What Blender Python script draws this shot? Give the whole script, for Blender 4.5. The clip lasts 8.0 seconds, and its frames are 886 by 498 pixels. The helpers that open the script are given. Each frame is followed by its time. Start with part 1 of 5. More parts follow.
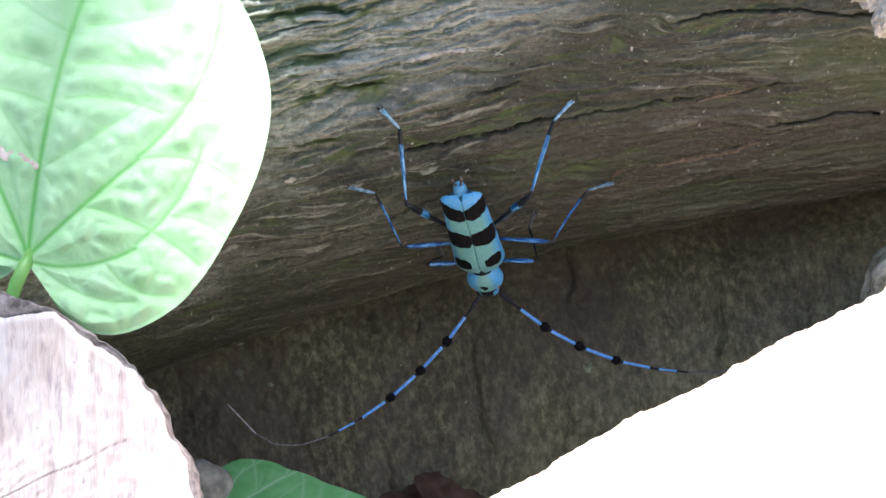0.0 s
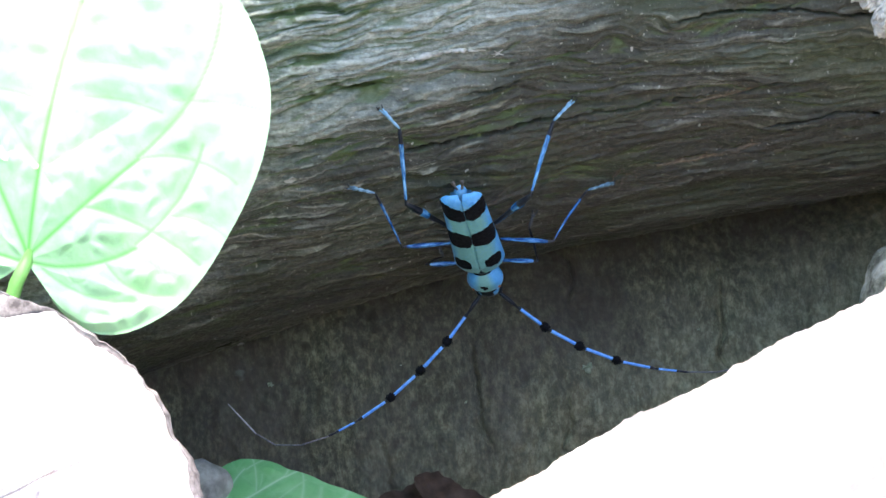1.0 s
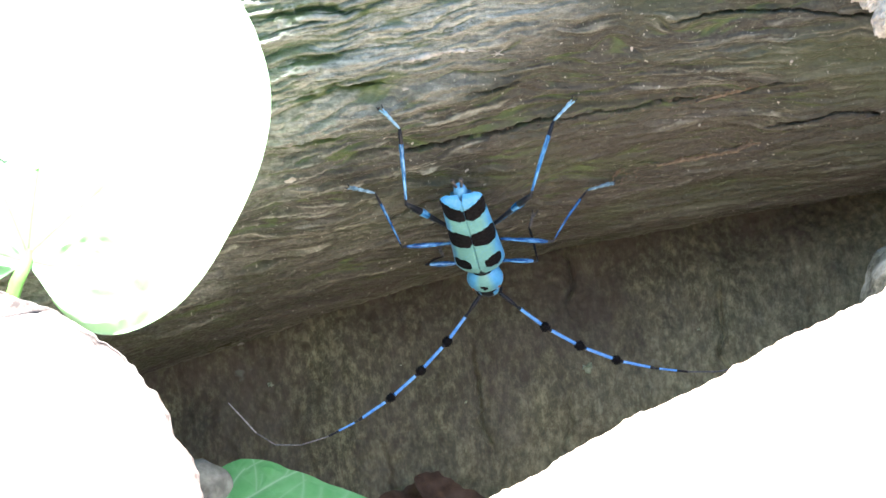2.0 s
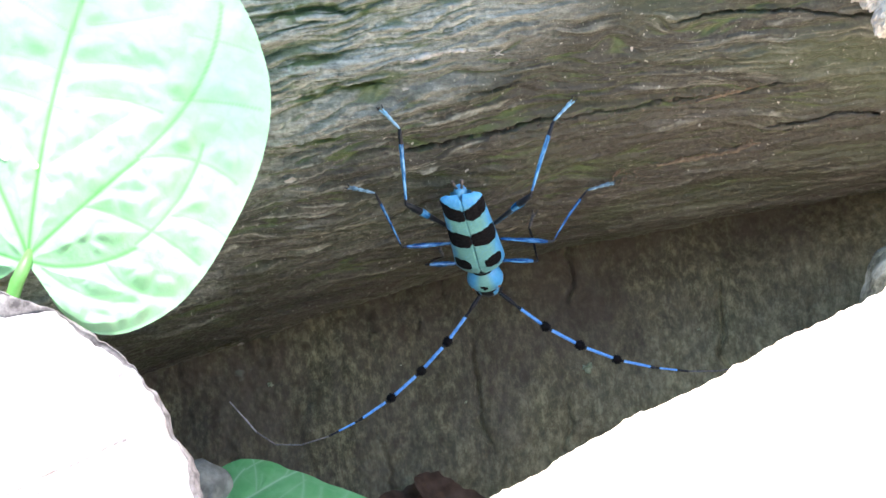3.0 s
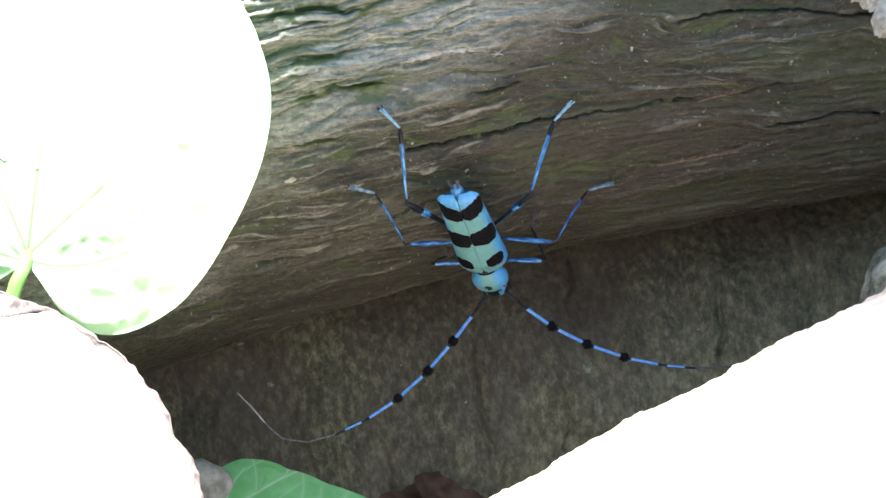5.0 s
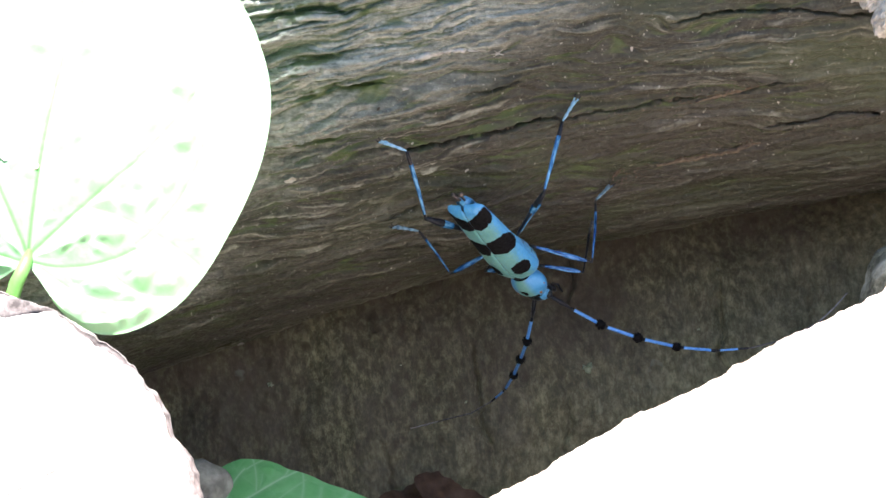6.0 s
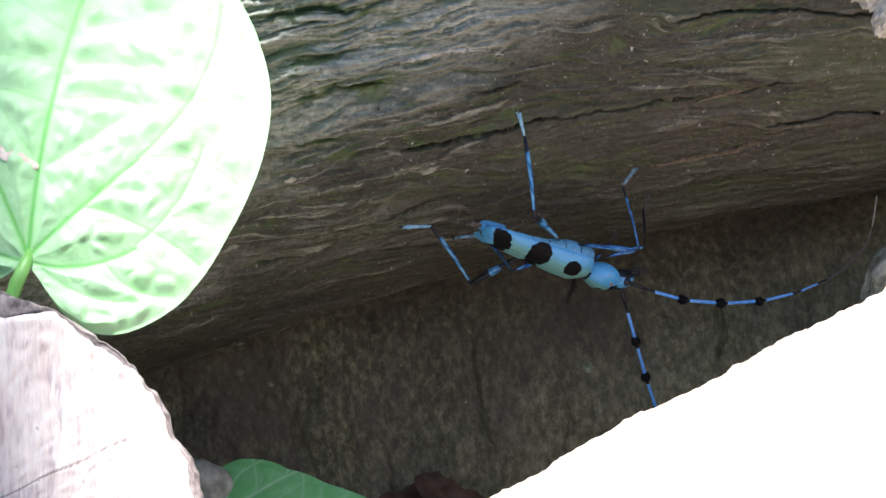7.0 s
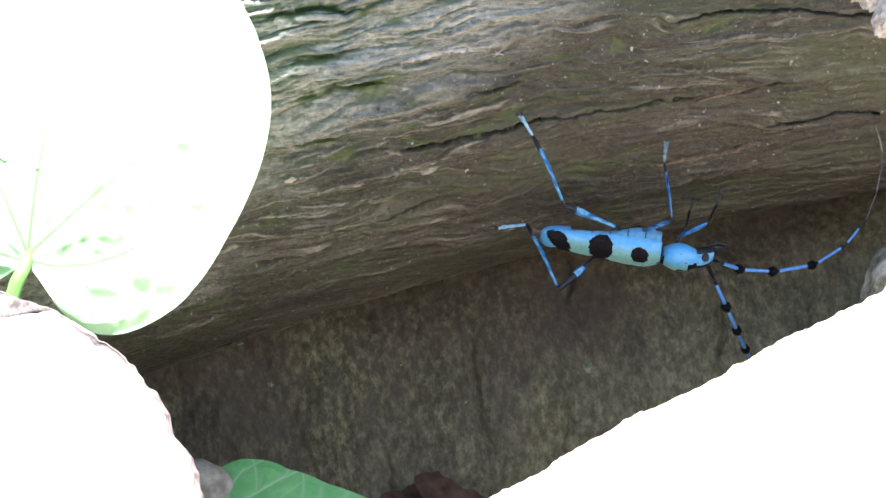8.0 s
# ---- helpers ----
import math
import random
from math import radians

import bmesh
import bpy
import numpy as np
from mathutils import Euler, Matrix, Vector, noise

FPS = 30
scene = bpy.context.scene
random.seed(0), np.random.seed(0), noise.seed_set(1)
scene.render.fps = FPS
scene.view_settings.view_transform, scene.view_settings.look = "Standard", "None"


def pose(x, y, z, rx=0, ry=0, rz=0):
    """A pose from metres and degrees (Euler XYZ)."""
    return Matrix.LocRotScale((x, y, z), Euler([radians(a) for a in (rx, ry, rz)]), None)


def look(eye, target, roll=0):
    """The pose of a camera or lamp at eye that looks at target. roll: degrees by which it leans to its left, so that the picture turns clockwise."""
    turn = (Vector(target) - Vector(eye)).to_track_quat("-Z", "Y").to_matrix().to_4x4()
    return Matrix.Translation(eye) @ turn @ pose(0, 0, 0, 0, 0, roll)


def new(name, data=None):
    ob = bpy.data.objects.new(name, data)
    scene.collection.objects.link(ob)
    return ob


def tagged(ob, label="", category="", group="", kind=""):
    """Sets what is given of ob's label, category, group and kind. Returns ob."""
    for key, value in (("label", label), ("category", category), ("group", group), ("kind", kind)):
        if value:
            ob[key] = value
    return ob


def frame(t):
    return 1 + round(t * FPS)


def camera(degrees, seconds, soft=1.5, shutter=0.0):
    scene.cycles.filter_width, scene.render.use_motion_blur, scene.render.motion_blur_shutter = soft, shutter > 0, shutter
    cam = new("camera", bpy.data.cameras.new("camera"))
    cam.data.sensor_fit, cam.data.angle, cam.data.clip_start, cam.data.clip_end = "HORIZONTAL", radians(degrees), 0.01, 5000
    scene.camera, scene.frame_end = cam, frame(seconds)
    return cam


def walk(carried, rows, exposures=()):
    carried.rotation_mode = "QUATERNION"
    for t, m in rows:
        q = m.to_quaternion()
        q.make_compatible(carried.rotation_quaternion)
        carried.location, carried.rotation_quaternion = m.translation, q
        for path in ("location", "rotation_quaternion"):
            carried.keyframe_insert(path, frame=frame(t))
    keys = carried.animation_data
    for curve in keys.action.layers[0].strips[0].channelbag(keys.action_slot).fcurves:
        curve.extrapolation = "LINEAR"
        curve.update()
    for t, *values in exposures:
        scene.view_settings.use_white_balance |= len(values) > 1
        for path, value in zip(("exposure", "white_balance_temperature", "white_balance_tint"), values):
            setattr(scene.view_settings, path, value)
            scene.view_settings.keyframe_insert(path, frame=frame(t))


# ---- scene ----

# The pile frame: x to the right, y up along the view, z towards the viewer; origin on the beetle's log.
# It leans back by 30 degrees; the ground is 90 mm below its origin.
AIM_HEIGHT = 0.093
PILE = Matrix.Translation((0, 0, AIM_HEIGHT)) @ pose(0, 0, 0, 60, 0, 0)
REACH = 0.600                                  # viewer to the origin of the pile frame

# ---- camera ----
cam = camera(11.04, 8.0, soft=1.5)
EYE = PILE @ Matrix.Translation((0, 0, REACH))
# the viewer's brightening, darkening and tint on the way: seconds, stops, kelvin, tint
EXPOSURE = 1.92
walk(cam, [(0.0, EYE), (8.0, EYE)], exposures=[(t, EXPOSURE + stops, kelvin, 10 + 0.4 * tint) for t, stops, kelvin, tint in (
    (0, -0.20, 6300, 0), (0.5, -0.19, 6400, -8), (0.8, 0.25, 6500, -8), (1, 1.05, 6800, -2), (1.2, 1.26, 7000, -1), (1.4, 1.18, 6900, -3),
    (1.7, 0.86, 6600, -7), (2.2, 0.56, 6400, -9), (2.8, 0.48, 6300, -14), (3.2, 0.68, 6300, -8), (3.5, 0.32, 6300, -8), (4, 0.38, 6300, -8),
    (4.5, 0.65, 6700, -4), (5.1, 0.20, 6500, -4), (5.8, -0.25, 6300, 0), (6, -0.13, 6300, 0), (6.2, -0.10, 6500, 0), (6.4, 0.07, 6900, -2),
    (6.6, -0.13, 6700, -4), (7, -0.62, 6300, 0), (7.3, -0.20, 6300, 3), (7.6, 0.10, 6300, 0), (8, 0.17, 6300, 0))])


def at(h, v, g):
    """A place in the pile frame (metres): h right and v up in mm as they appear at the origin's distance, g mm towards the viewer."""
    k = (REACH - g * 0.001) / REACH
    return Vector((h * 0.001 * k, v * 0.001 * k, g * 0.001))


# ---- light ----
SUN_ELEVATION, SUN_TURN = 83.5, -20.0           # high, and a little behind the pile
world = bpy.data.worlds.new("sky")
scene.world = world
world.use_nodes = True
nt = world.node_tree
sky = nt.nodes.new("ShaderNodeTexSky")
sky.sky_type = "NISHITA"
sky.sun_disc = False
sky.sun_elevation = radians(SUN_ELEVATION)
sky.sun_rotation = radians(SUN_TURN)
nt.links.new(sky.outputs[0], nt.nodes["Background"].inputs[0])
nt.nodes["Background"].inputs[1].default_value = 0.10
sun_data = bpy.data.lights.new("sun", "SUN")
sun_data.energy, sun_data.angle, sun_data.color = 5.0, radians(0.53), (1.0, 0.965, 0.93)
sun = new("sun", sun_data)
TO_SUN = Vector((math.sin(radians(SUN_TURN)) * math.cos(radians(SUN_ELEVATION)),
                 math.cos(radians(SUN_TURN)) * math.cos(radians(SUN_ELEVATION)), math.sin(radians(SUN_ELEVATION))))
sun.matrix_world = look(TO_SUN * 20, (0, 0, 0))


# ---- materials ----
def mat(name):
    m = bpy.data.materials.new(name)
    m.use_nodes = True
    return m, m.node_tree, m.node_tree.nodes["Principled BSDF"]


def coords(nt, scale):
    tc = nt.nodes.new("ShaderNodeTexCoord")
    mp = nt.nodes.new("ShaderNodeMapping")
    mp.inputs["Scale"].default_value = scale
    nt.links.new(tc.outputs["Object"], mp.inputs[0])
    return mp.outputs[0]


def noise_tex(nt, vec, scale, detail=6, rough=0.6, distort=0.0):
    n = nt.nodes.new("ShaderNodeTexNoise")
    n.inputs["Scale"].default_value, n.inputs["Detail"].default_value = scale, detail
    n.inputs["Roughness"].default_value, n.inputs["Distortion"].default_value = rough, distort
    nt.links.new(vec, n.inputs["Vector"])
    return n.outputs["Fac"]


def ramp(nt, fac, stops):
    r = nt.nodes.new("ShaderNodeValToRGB")
    r.color_ramp.elements[0].position, r.color_ramp.elements[0].color = stops[0][0], (*stops[0][1], 1)
    r.color_ramp.elements[1].position, r.color_ramp.elements[1].color = stops[-1][0], (*stops[-1][1], 1)
    for p, c in stops[1:-1]:
        r.color_ramp.elements.new(p).color = (*c, 1)
    nt.links.new(fac, r.inputs[0])
    return r.outputs[0]


def mix(nt, fac, a, b, mode="MIX"):
    m = nt.nodes.new("ShaderNodeMix")
    m.data_type, m.blend_type = "RGBA", mode
    for key, val in ((0, fac), (6, a), (7, b)):
        if isinstance(val, (int, float)):
            m.inputs[key].default_value = val
        elif isinstance(val, tuple):
            m.inputs[key].default_value = (*val, 1)
        else:
            nt.links.new(val, m.inputs[key])
    return m.outputs[2]


def bump(nt, bsdf, height, strength, distance):
    b = nt.nodes.new("ShaderNodeBump")
    b.inputs["Strength"].default_value, b.inputs["Distance"].default_value = strength, distance
    nt.links.new(height, b.inputs["Height"])
    nt.links.new(b.outputs[0], bsdf.inputs["Normal"])


def G(x):
    return (x, x, x)


def weathered_wood():
    m, nt, b = mat("weathered_wood")
    even = coords(nt, (1.0, 1.0, 1.0))
    grain = noise_tex(nt, coords(nt, (0.14, 1.0, 1.0)), 1300, 6, 0.7, 0.3)
    broad = noise_tex(nt, coords(nt, (0.2, 1.0, 1.0)), 190, 6, 0.65, 0.5)
    speck = noise_tex(nt, coords(nt, (0.8, 1.0, 1.0)), 1300, 6, 0.8)
    patch = noise_tex(nt, coords(nt, (0.5, 1.0, 1.0)), 32, 3, 0.5)
    base = ramp(nt, grain, [(0.32, (0.026, 0.024, 0.018)), (0.5, (0.071, 0.069, 0.051)), (0.7, (0.172, 0.172, 0.129))])
    base = mix(nt, 0.4, base, ramp(nt, broad, [(0.35, (0.033, 0.030, 0.022)), (0.65, (0.112, 0.110, 0.082))]))
    base = mix(nt, 0.58, base, ramp(nt, speck, [(0.35, (0.022, 0.020, 0.015)), (0.52, (0.069, 0.067, 0.048)), (0.7, (0.198, 0.200, 0.147))]))
    base = mix(nt, ramp(nt, patch, [(0.42, G(0.0)), (0.62, G(0.3))]), base, (0.088, 0.073, 0.055))
    algae = noise_tex(nt, coords(nt, (0.3, 1.0, 1.0)), 110, 6, 0.65, 0.5)
    base = mix(nt, ramp(nt, algae, [(0.46, G(0.0)), (0.63, G(0.55))]), base, (0.085, 0.108, 0.05))
    # silvery stretch on the upper side towards one end: brighter light put into the colour
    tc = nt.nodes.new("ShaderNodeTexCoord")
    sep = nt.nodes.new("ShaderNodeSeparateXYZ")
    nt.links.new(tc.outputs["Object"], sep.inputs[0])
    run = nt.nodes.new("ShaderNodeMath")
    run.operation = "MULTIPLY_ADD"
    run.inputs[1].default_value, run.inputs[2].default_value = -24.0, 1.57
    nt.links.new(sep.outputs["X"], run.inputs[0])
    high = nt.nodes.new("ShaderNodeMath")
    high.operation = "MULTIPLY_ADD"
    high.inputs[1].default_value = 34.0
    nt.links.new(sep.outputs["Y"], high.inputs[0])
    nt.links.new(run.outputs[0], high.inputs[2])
    lit_stretch = mix(nt, 0.5, high.outputs[0], noise_tex(nt, coords(nt, (0.4, 1.0, 1.0)), 60, 5, 0.6))
    base = mix(nt, ramp(nt, lit_stretch, [(0.34, G(0.0)), (0.56, G(0.88))]), base,
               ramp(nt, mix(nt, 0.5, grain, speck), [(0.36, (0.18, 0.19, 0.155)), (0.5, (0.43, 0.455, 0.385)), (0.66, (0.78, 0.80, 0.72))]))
    worn = nt.nodes.new("ShaderNodeAttribute")
    worn.attribute_name = "worn"
    base = mix(nt, ramp(nt, worn.outputs["Fac"], [(0.58, G(0.0)), (0.9, G(0.8))]), base,
               ramp(nt, speck, [(0.35, (0.32, 0.32, 0.24)), (0.65, (0.72, 0.71, 0.58))]))
    base = mix(nt, ramp(nt, worn.outputs["Fac"], [(0.08, G(0.85)), (0.38, G(0.0))]), base, (0.12, 0.18, 0.05))
    spots = noise_tex(nt, even, 1900, 2, 0.6)
    base = mix(nt, ramp(nt, spots, [(0.67, G(0.0)), (0.73, G(0.75))]), base, (0.56, 0.55, 0.46))
    nt.links.new(base, b.inputs["Base Color"])
    nt.links.new(ramp(nt, broad, [(0.3, G(0.27)), (0.7, G(0.52))]), b.inputs["Roughness"])
    bump(nt, b, mix(nt, 0.5, grain, speck), 0.9, 0.0006)
    return m


def dark_bark():
    m, nt, b = mat("dark_bark")
    even = coords(nt, (1.0, 0.5, 1.0))
    fine = noise_tex(nt, even, 1000, 6, 0.78)
    mid = noise_tex(nt, coords(nt, (1.0, 0.3, 1.0)), 230, 5, 0.65, 0.4)
    broad = noise_tex(nt, coords(nt, (1.0, 0.8, 1.0)), 50, 4, 0.6)
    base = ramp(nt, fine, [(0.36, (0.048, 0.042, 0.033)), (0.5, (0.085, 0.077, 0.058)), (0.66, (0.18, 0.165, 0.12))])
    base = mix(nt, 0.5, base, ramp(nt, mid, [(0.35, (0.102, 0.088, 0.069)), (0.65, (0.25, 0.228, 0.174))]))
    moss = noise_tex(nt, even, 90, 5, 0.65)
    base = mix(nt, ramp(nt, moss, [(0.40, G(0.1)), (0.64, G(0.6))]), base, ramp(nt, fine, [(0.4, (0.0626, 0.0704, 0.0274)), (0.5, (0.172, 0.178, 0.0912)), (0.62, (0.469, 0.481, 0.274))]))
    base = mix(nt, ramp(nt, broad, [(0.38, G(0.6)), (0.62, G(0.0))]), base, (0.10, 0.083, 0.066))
    tc = nt.nodes.new("ShaderNodeTexCoord")
    sep = nt.nodes.new("ShaderNodeSeparateXYZ")
    nt.links.new(tc.outputs["Object"], sep.inputs[0])
    run = nt.nodes.new("ShaderNodeMath")
    run.operation = "MULTIPLY_ADD"
    run.inputs[1].default_value, run.inputs[2].default_value = 10.0, 0.44
    nt.links.new(sep.outputs["X"], run.inputs[0])
    low = nt.nodes.new("ShaderNodeMath")
    low.operation = "MULTIPLY_ADD"
    low.inputs[1].default_value = 24.0
    nt.links.new(sep.outputs["Y"], low.inputs[0])
    nt.links.new(run.outputs[0], low.inputs[2])
    # moss crust, thickened low right to paint the pale log's bounce light too
    crust = mix(nt, 0.5, low.outputs[0], noise_tex(nt, coords(nt, (1.0, 0.8, 1.0)), 240, 5, 0.7))
    base = mix(nt, ramp(nt, crust, [(0.42, G(0.0)), (0.64, G(0.75))]), base, ramp(nt, fine, [(0.36, (0.17, 0.17, 0.095)), (0.5, (0.31, 0.305, 0.18)), (0.66, (0.54, 0.53, 0.34))]))
    lichen = noise_tex(nt, coords(nt, (1.0, 0.9, 1.0)), 150, 4, 0.6)
    base = mix(nt, ramp(nt, lichen, [(0.68, G(0.0)), (0.73, G(0.6))]), base, (0.266, 0.298, 0.246))
    nt.links.new(base, b.inputs["Base Color"])
    b.inputs["Roughness"].default_value = 0.85
    bump(nt, b, mix(nt, 0.5, fine, mid), 0.4, 0.0005)
    return m


def pale_wood():
    m, nt, b = mat("pale_wood")
    long = coords(nt, (0.3, 1.0, 1.0))
    grain = noise_tex(nt, long, 260, 6, 0.6, 0.4)
    broad = noise_tex(nt, long, 40, 4, 0.55)
    base = ramp(nt, grain, [(0.3, (0.50, 0.36, 0.29)), (0.55, (0.74, 0.60, 0.52)), (0.75, (0.85, 0.73, 0.64))])
    base = mix(nt, ramp(nt, broad, [(0.52, G(0.0)), (0.68, G(0.6))]), base, (0.5, 0.32, 0.25))
    nt.links.new(base, b.inputs["Base Color"])
    b.inputs["Roughness"].default_value = 0.8
    bump(nt, b, grain, 0.5, 0.0006)
    return m


def cut_wood():
    m, nt, b = mat("cut_wood")
    saw = noise_tex(nt, coords(nt, (1.0, 0.12, 0.3)), 800, 5, 0.7, 0.6)
    broad = noise_tex(nt, coords(nt, (1.0, 0.4, 1.0)), 110, 5, 0.6)
    spots = noise_tex(nt, coords(nt, (1.0, 0.7, 1.0)), 900, 2, 0.5)
    base = ramp(nt, saw, [(0.34, (0.62, 0.50, 0.46)), (0.46, (0.77, 0.66, 0.61)), (0.62, (0.86, 0.77, 0.71))])
    base = mix(nt, ramp(nt, broad, [(0.52, G(0.0)), (0.68, G(0.45))]), base, (0.60, 0.47, 0.45))
    dashes = noise_tex(nt, coords(nt, (1.0, 0.2, 1.0)), 1000, 3, 0.6, 0.3)
    base = mix(nt, ramp(nt, dashes, [(0.55, G(0.0)), (0.72, G(0.7))]), base, (0.40, 0.31, 0.34))
    base = mix(nt, ramp(nt, spots, [(0.69, G(0.0)), (0.76, G(0.6))]), base, (0.30, 0.23, 0.24))
    split = nt.nodes.new("ShaderNodeAttribute")
    split.attribute_name = "vein"
    base = mix(nt, split.outputs["Fac"], base, (0.22, 0.12, 0.09))
    nt.links.new(base, b.inputs["Base Color"])
    b.inputs["Roughness"].default_value = 0.8
    bump(nt, b, saw, 0.5, 0.0005)
    return m


def leaf_skin(name, dark, light, vein, rough=0.38):
    m, nt, b = mat(name)
    even = coords(nt, (1.0, 1.0, 1.0))
    mott = noise_tex(nt, even, 160, 5, 0.6)
    base = ramp(nt, mott, [(0.35, dark), (0.7, light)])
    a = nt.nodes.new("ShaderNodeAttribute")
    a.attribute_name = "vein"
    base = mix(nt, a.outputs["Fac"], base, vein)
    nt.links.new(base, b.inputs["Base Color"])
    b.inputs["Roughness"].default_value = rough
    tr = nt.nodes.new("ShaderNodeBsdfTranslucent")
    nt.links.new(mix(nt, 0.35, base, (0.3, 0.62, 0.1)), tr.inputs["Color"])
    mx = nt.nodes.new("ShaderNodeMixShader")
    mx.inputs[0].default_value = 0.15
    nt.links.new(b.outputs[0], mx.inputs[1])
    nt.links.new(tr.outputs[0], mx.inputs[2])
    nt.links.new(mx.outputs[0], nt.nodes["Material Output"].inputs[0])
    bump(nt, b, noise_tex(nt, even, 900, 4, 0.6), 0.25, 0.0004)
    return m


def plain(name, dark, light, scale=900, rough=0.45, strength=0.3, gloss=0.5):
    m, nt, b = mat(name)
    n = noise_tex(nt, coords(nt, (1, 1, 1)), scale, 4, 0.6)
    nt.links.new(ramp(nt, n, [(0.35, dark), (0.68, light)]), b.inputs["Base Color"])
    b.inputs["Roughness"].default_value = rough
    b.inputs["Specular IOR Level"].default_value = gloss
    bump(nt, b, n, strength, 0.0001)
    return m


def shell():
    """Wing cases: pale greenish blue along the middle seam, bluer at the sides and behind, partly sky light put into
    the colour.
    """
    m, nt, b = mat("shell_blue")
    n = noise_tex(nt, coords(nt, (1, 1, 1)), 1700, 4, 0.65)
    side = nt.nodes.new("ShaderNodeAttribute")
    side.attribute_name = "side"
    mid = ramp(nt, n, [(0.3, (0.155, 0.385, 0.37)), (0.72, (0.21, 0.47, 0.44))])
    out = ramp(nt, n, [(0.3, (0.07, 0.34, 0.68)), (0.72, (0.12, 0.43, 0.80))])
    nt.links.new(mix(nt, side.outputs["Fac"], mid, out), b.inputs["Base Color"])
    b.inputs["Roughness"].default_value = 0.32
    bump(nt, b, n, 0.25, 0.0001)
    return m


def limb_skin(name, tones):
    """Legs: pale blue hairs over a darker violet skin, in streaks along the limb."""
    m, nt, b = mat(name)
    n = noise_tex(nt, coords(nt, (0.22, 1, 1)), 2600, 4, 0.65)
    nt.links.new(ramp(nt, n, list(zip((0.36, 0.47, 0.62), tones))), b.inputs["Base Color"])
    b.inputs["Roughness"].default_value = 0.24
    bump(nt, b, n, 0.5, 0.0001)
    return m


def lichened_bark():
    """Pale bark with cream and greenish crusts and dark cracks."""
    m, nt, b = mat("lichened_bark")
    even = coords(nt, (1.0, 1.0, 1.0))
    mid, fine = noise_tex(nt, even, 260, 5, 0.65, 0.6), noise_tex(nt, even, 1300, 4, 0.7)
    base = ramp(nt, mid, [(0.38, (0.035, 0.032, 0.024)), (0.46, (0.13, 0.14, 0.09)), (0.54, (0.30, 0.30, 0.22)), (0.68, (0.56, 0.56, 0.47))])
    base = mix(nt, 0.35, base, ramp(nt, fine, [(0.35, (0.10, 0.10, 0.07)), (0.65, (0.5, 0.5, 0.4))]))
    nt.links.new(base, b.inputs["Base Color"])
    b.inputs["Roughness"].default_value = 0.9
    bump(nt, b, mid, 0.9, 0.0012)
    return m


def soil():
    m, nt, b = mat("soil")
    even = coords(nt, (1, 1, 1))
    fine, broad = noise_tex(nt, even, 180, 8, 0.7), noise_tex(nt, even, 9, 4, 0.6)
    base = ramp(nt, fine, [(0.3, (0.022, 0.017, 0.012)), (0.55, (0.06, 0.046, 0.034)), (0.75, (0.13, 0.105, 0.08))])
    base = mix(nt, ramp(nt, broad, [(0.45, G(0.0)), (0.65, G(0.5))]), base, (0.05, 0.06, 0.02))
    nt.links.new(base, b.inputs["Base Color"])
    b.inputs["Roughness"].default_value = 0.95
    bump(nt, b, fine, 0.8, 0.004)
    return m


WOOD, BARK, PALE, CUT, SOIL = weathered_wood(), dark_bark(), pale_wood(), cut_wood(), soil()
LEAF = leaf_skin("leaf_skin", (0.36, 0.65, 0.31), (0.50, 0.76, 0.47), (0.12, 0.45, 0.08), 0.56)
LEAF_LOW = leaf_skin("leaf_skin_low", (0.12, 0.45, 0.15), (0.22, 0.58, 0.25), (0.42, 0.7, 0.45))
STEM = plain("leaf_stem", (0.14, 0.36, 0.07), (0.22, 0.48, 0.13), 300)
CANOPY = leaf_skin("canopy_leaf", (0.04, 0.09, 0.02), (0.08, 0.14, 0.04), (0.1, 0.16, 0.05))
TWIG = plain("twig_bark", (0.06, 0.045, 0.035), (0.16, 0.13, 0.1), 120, 0.9, 0.6)
SHELL = shell()
HAIR_BLACK = plain("black_velvet", (0.004, 0.004, 0.005), (0.012, 0.012, 0.014), 2600, 0.7, 0.6, 0.12)
LIMB_BLUE = limb_skin("limb_blue", ((0.012, 0.05, 0.15), (0.035, 0.19, 0.44), (0.18, 0.45, 0.74)))
LIMB_DEEP = limb_skin("limb_deep_blue", ((0.008, 0.028, 0.09), (0.022, 0.115, 0.36), (0.13, 0.35, 0.68)))
LIMB_DARK = plain("limb_dark", (0.006, 0.008, 0.012), (0.02, 0.025, 0.035), 1800, 0.32, 0.3, 0.3)
ORANGE = plain("orange_spot", (0.30, 0.12, 0.04), (0.42, 0.19, 0.08), 1500, 0.5)
BROWN = plain("brown_skin", (0.07, 0.05, 0.035), (0.24, 0.19, 0.14), 1500, 0.4)
RUST = plain("rotten_wood", (0.10, 0.075, 0.052), (0.24, 0.19, 0.13), 1500, 0.8)
# colour of the leaf's tear, with the sunlit things behind painted in
TEAR_PALE = plain("dry_leaf", (0.5, 0.36, 0.28), (0.75, 0.66, 0.6), 700, 0.8)
STONE = plain("stone_grey", (0.2, 0.2, 0.18), (0.42, 0.42, 0.38), 500, 0.85)
DEAD = plain("dead_leaf_brown", (0.05, 0.03, 0.02), (0.12, 0.075, 0.05), 500, 0.75)
LICHENED = lichened_bark()
CRUST = plain("lichen_crust", (0.22, 0.28, 0.17), (0.55, 0.62, 0.46), 1100, 0.9, 0.8)
RIM = plain("rim_bark", (0.11, 0.09, 0.085), (0.42, 0.36, 0.34), 700, 0.9, 0.7)
FLUFF = plain("pale_debris", (0.4, 0.38, 0.33), (0.68, 0.66, 0.6), 900, 0.8)


# ---- mesh helpers ----
MM = 0.001


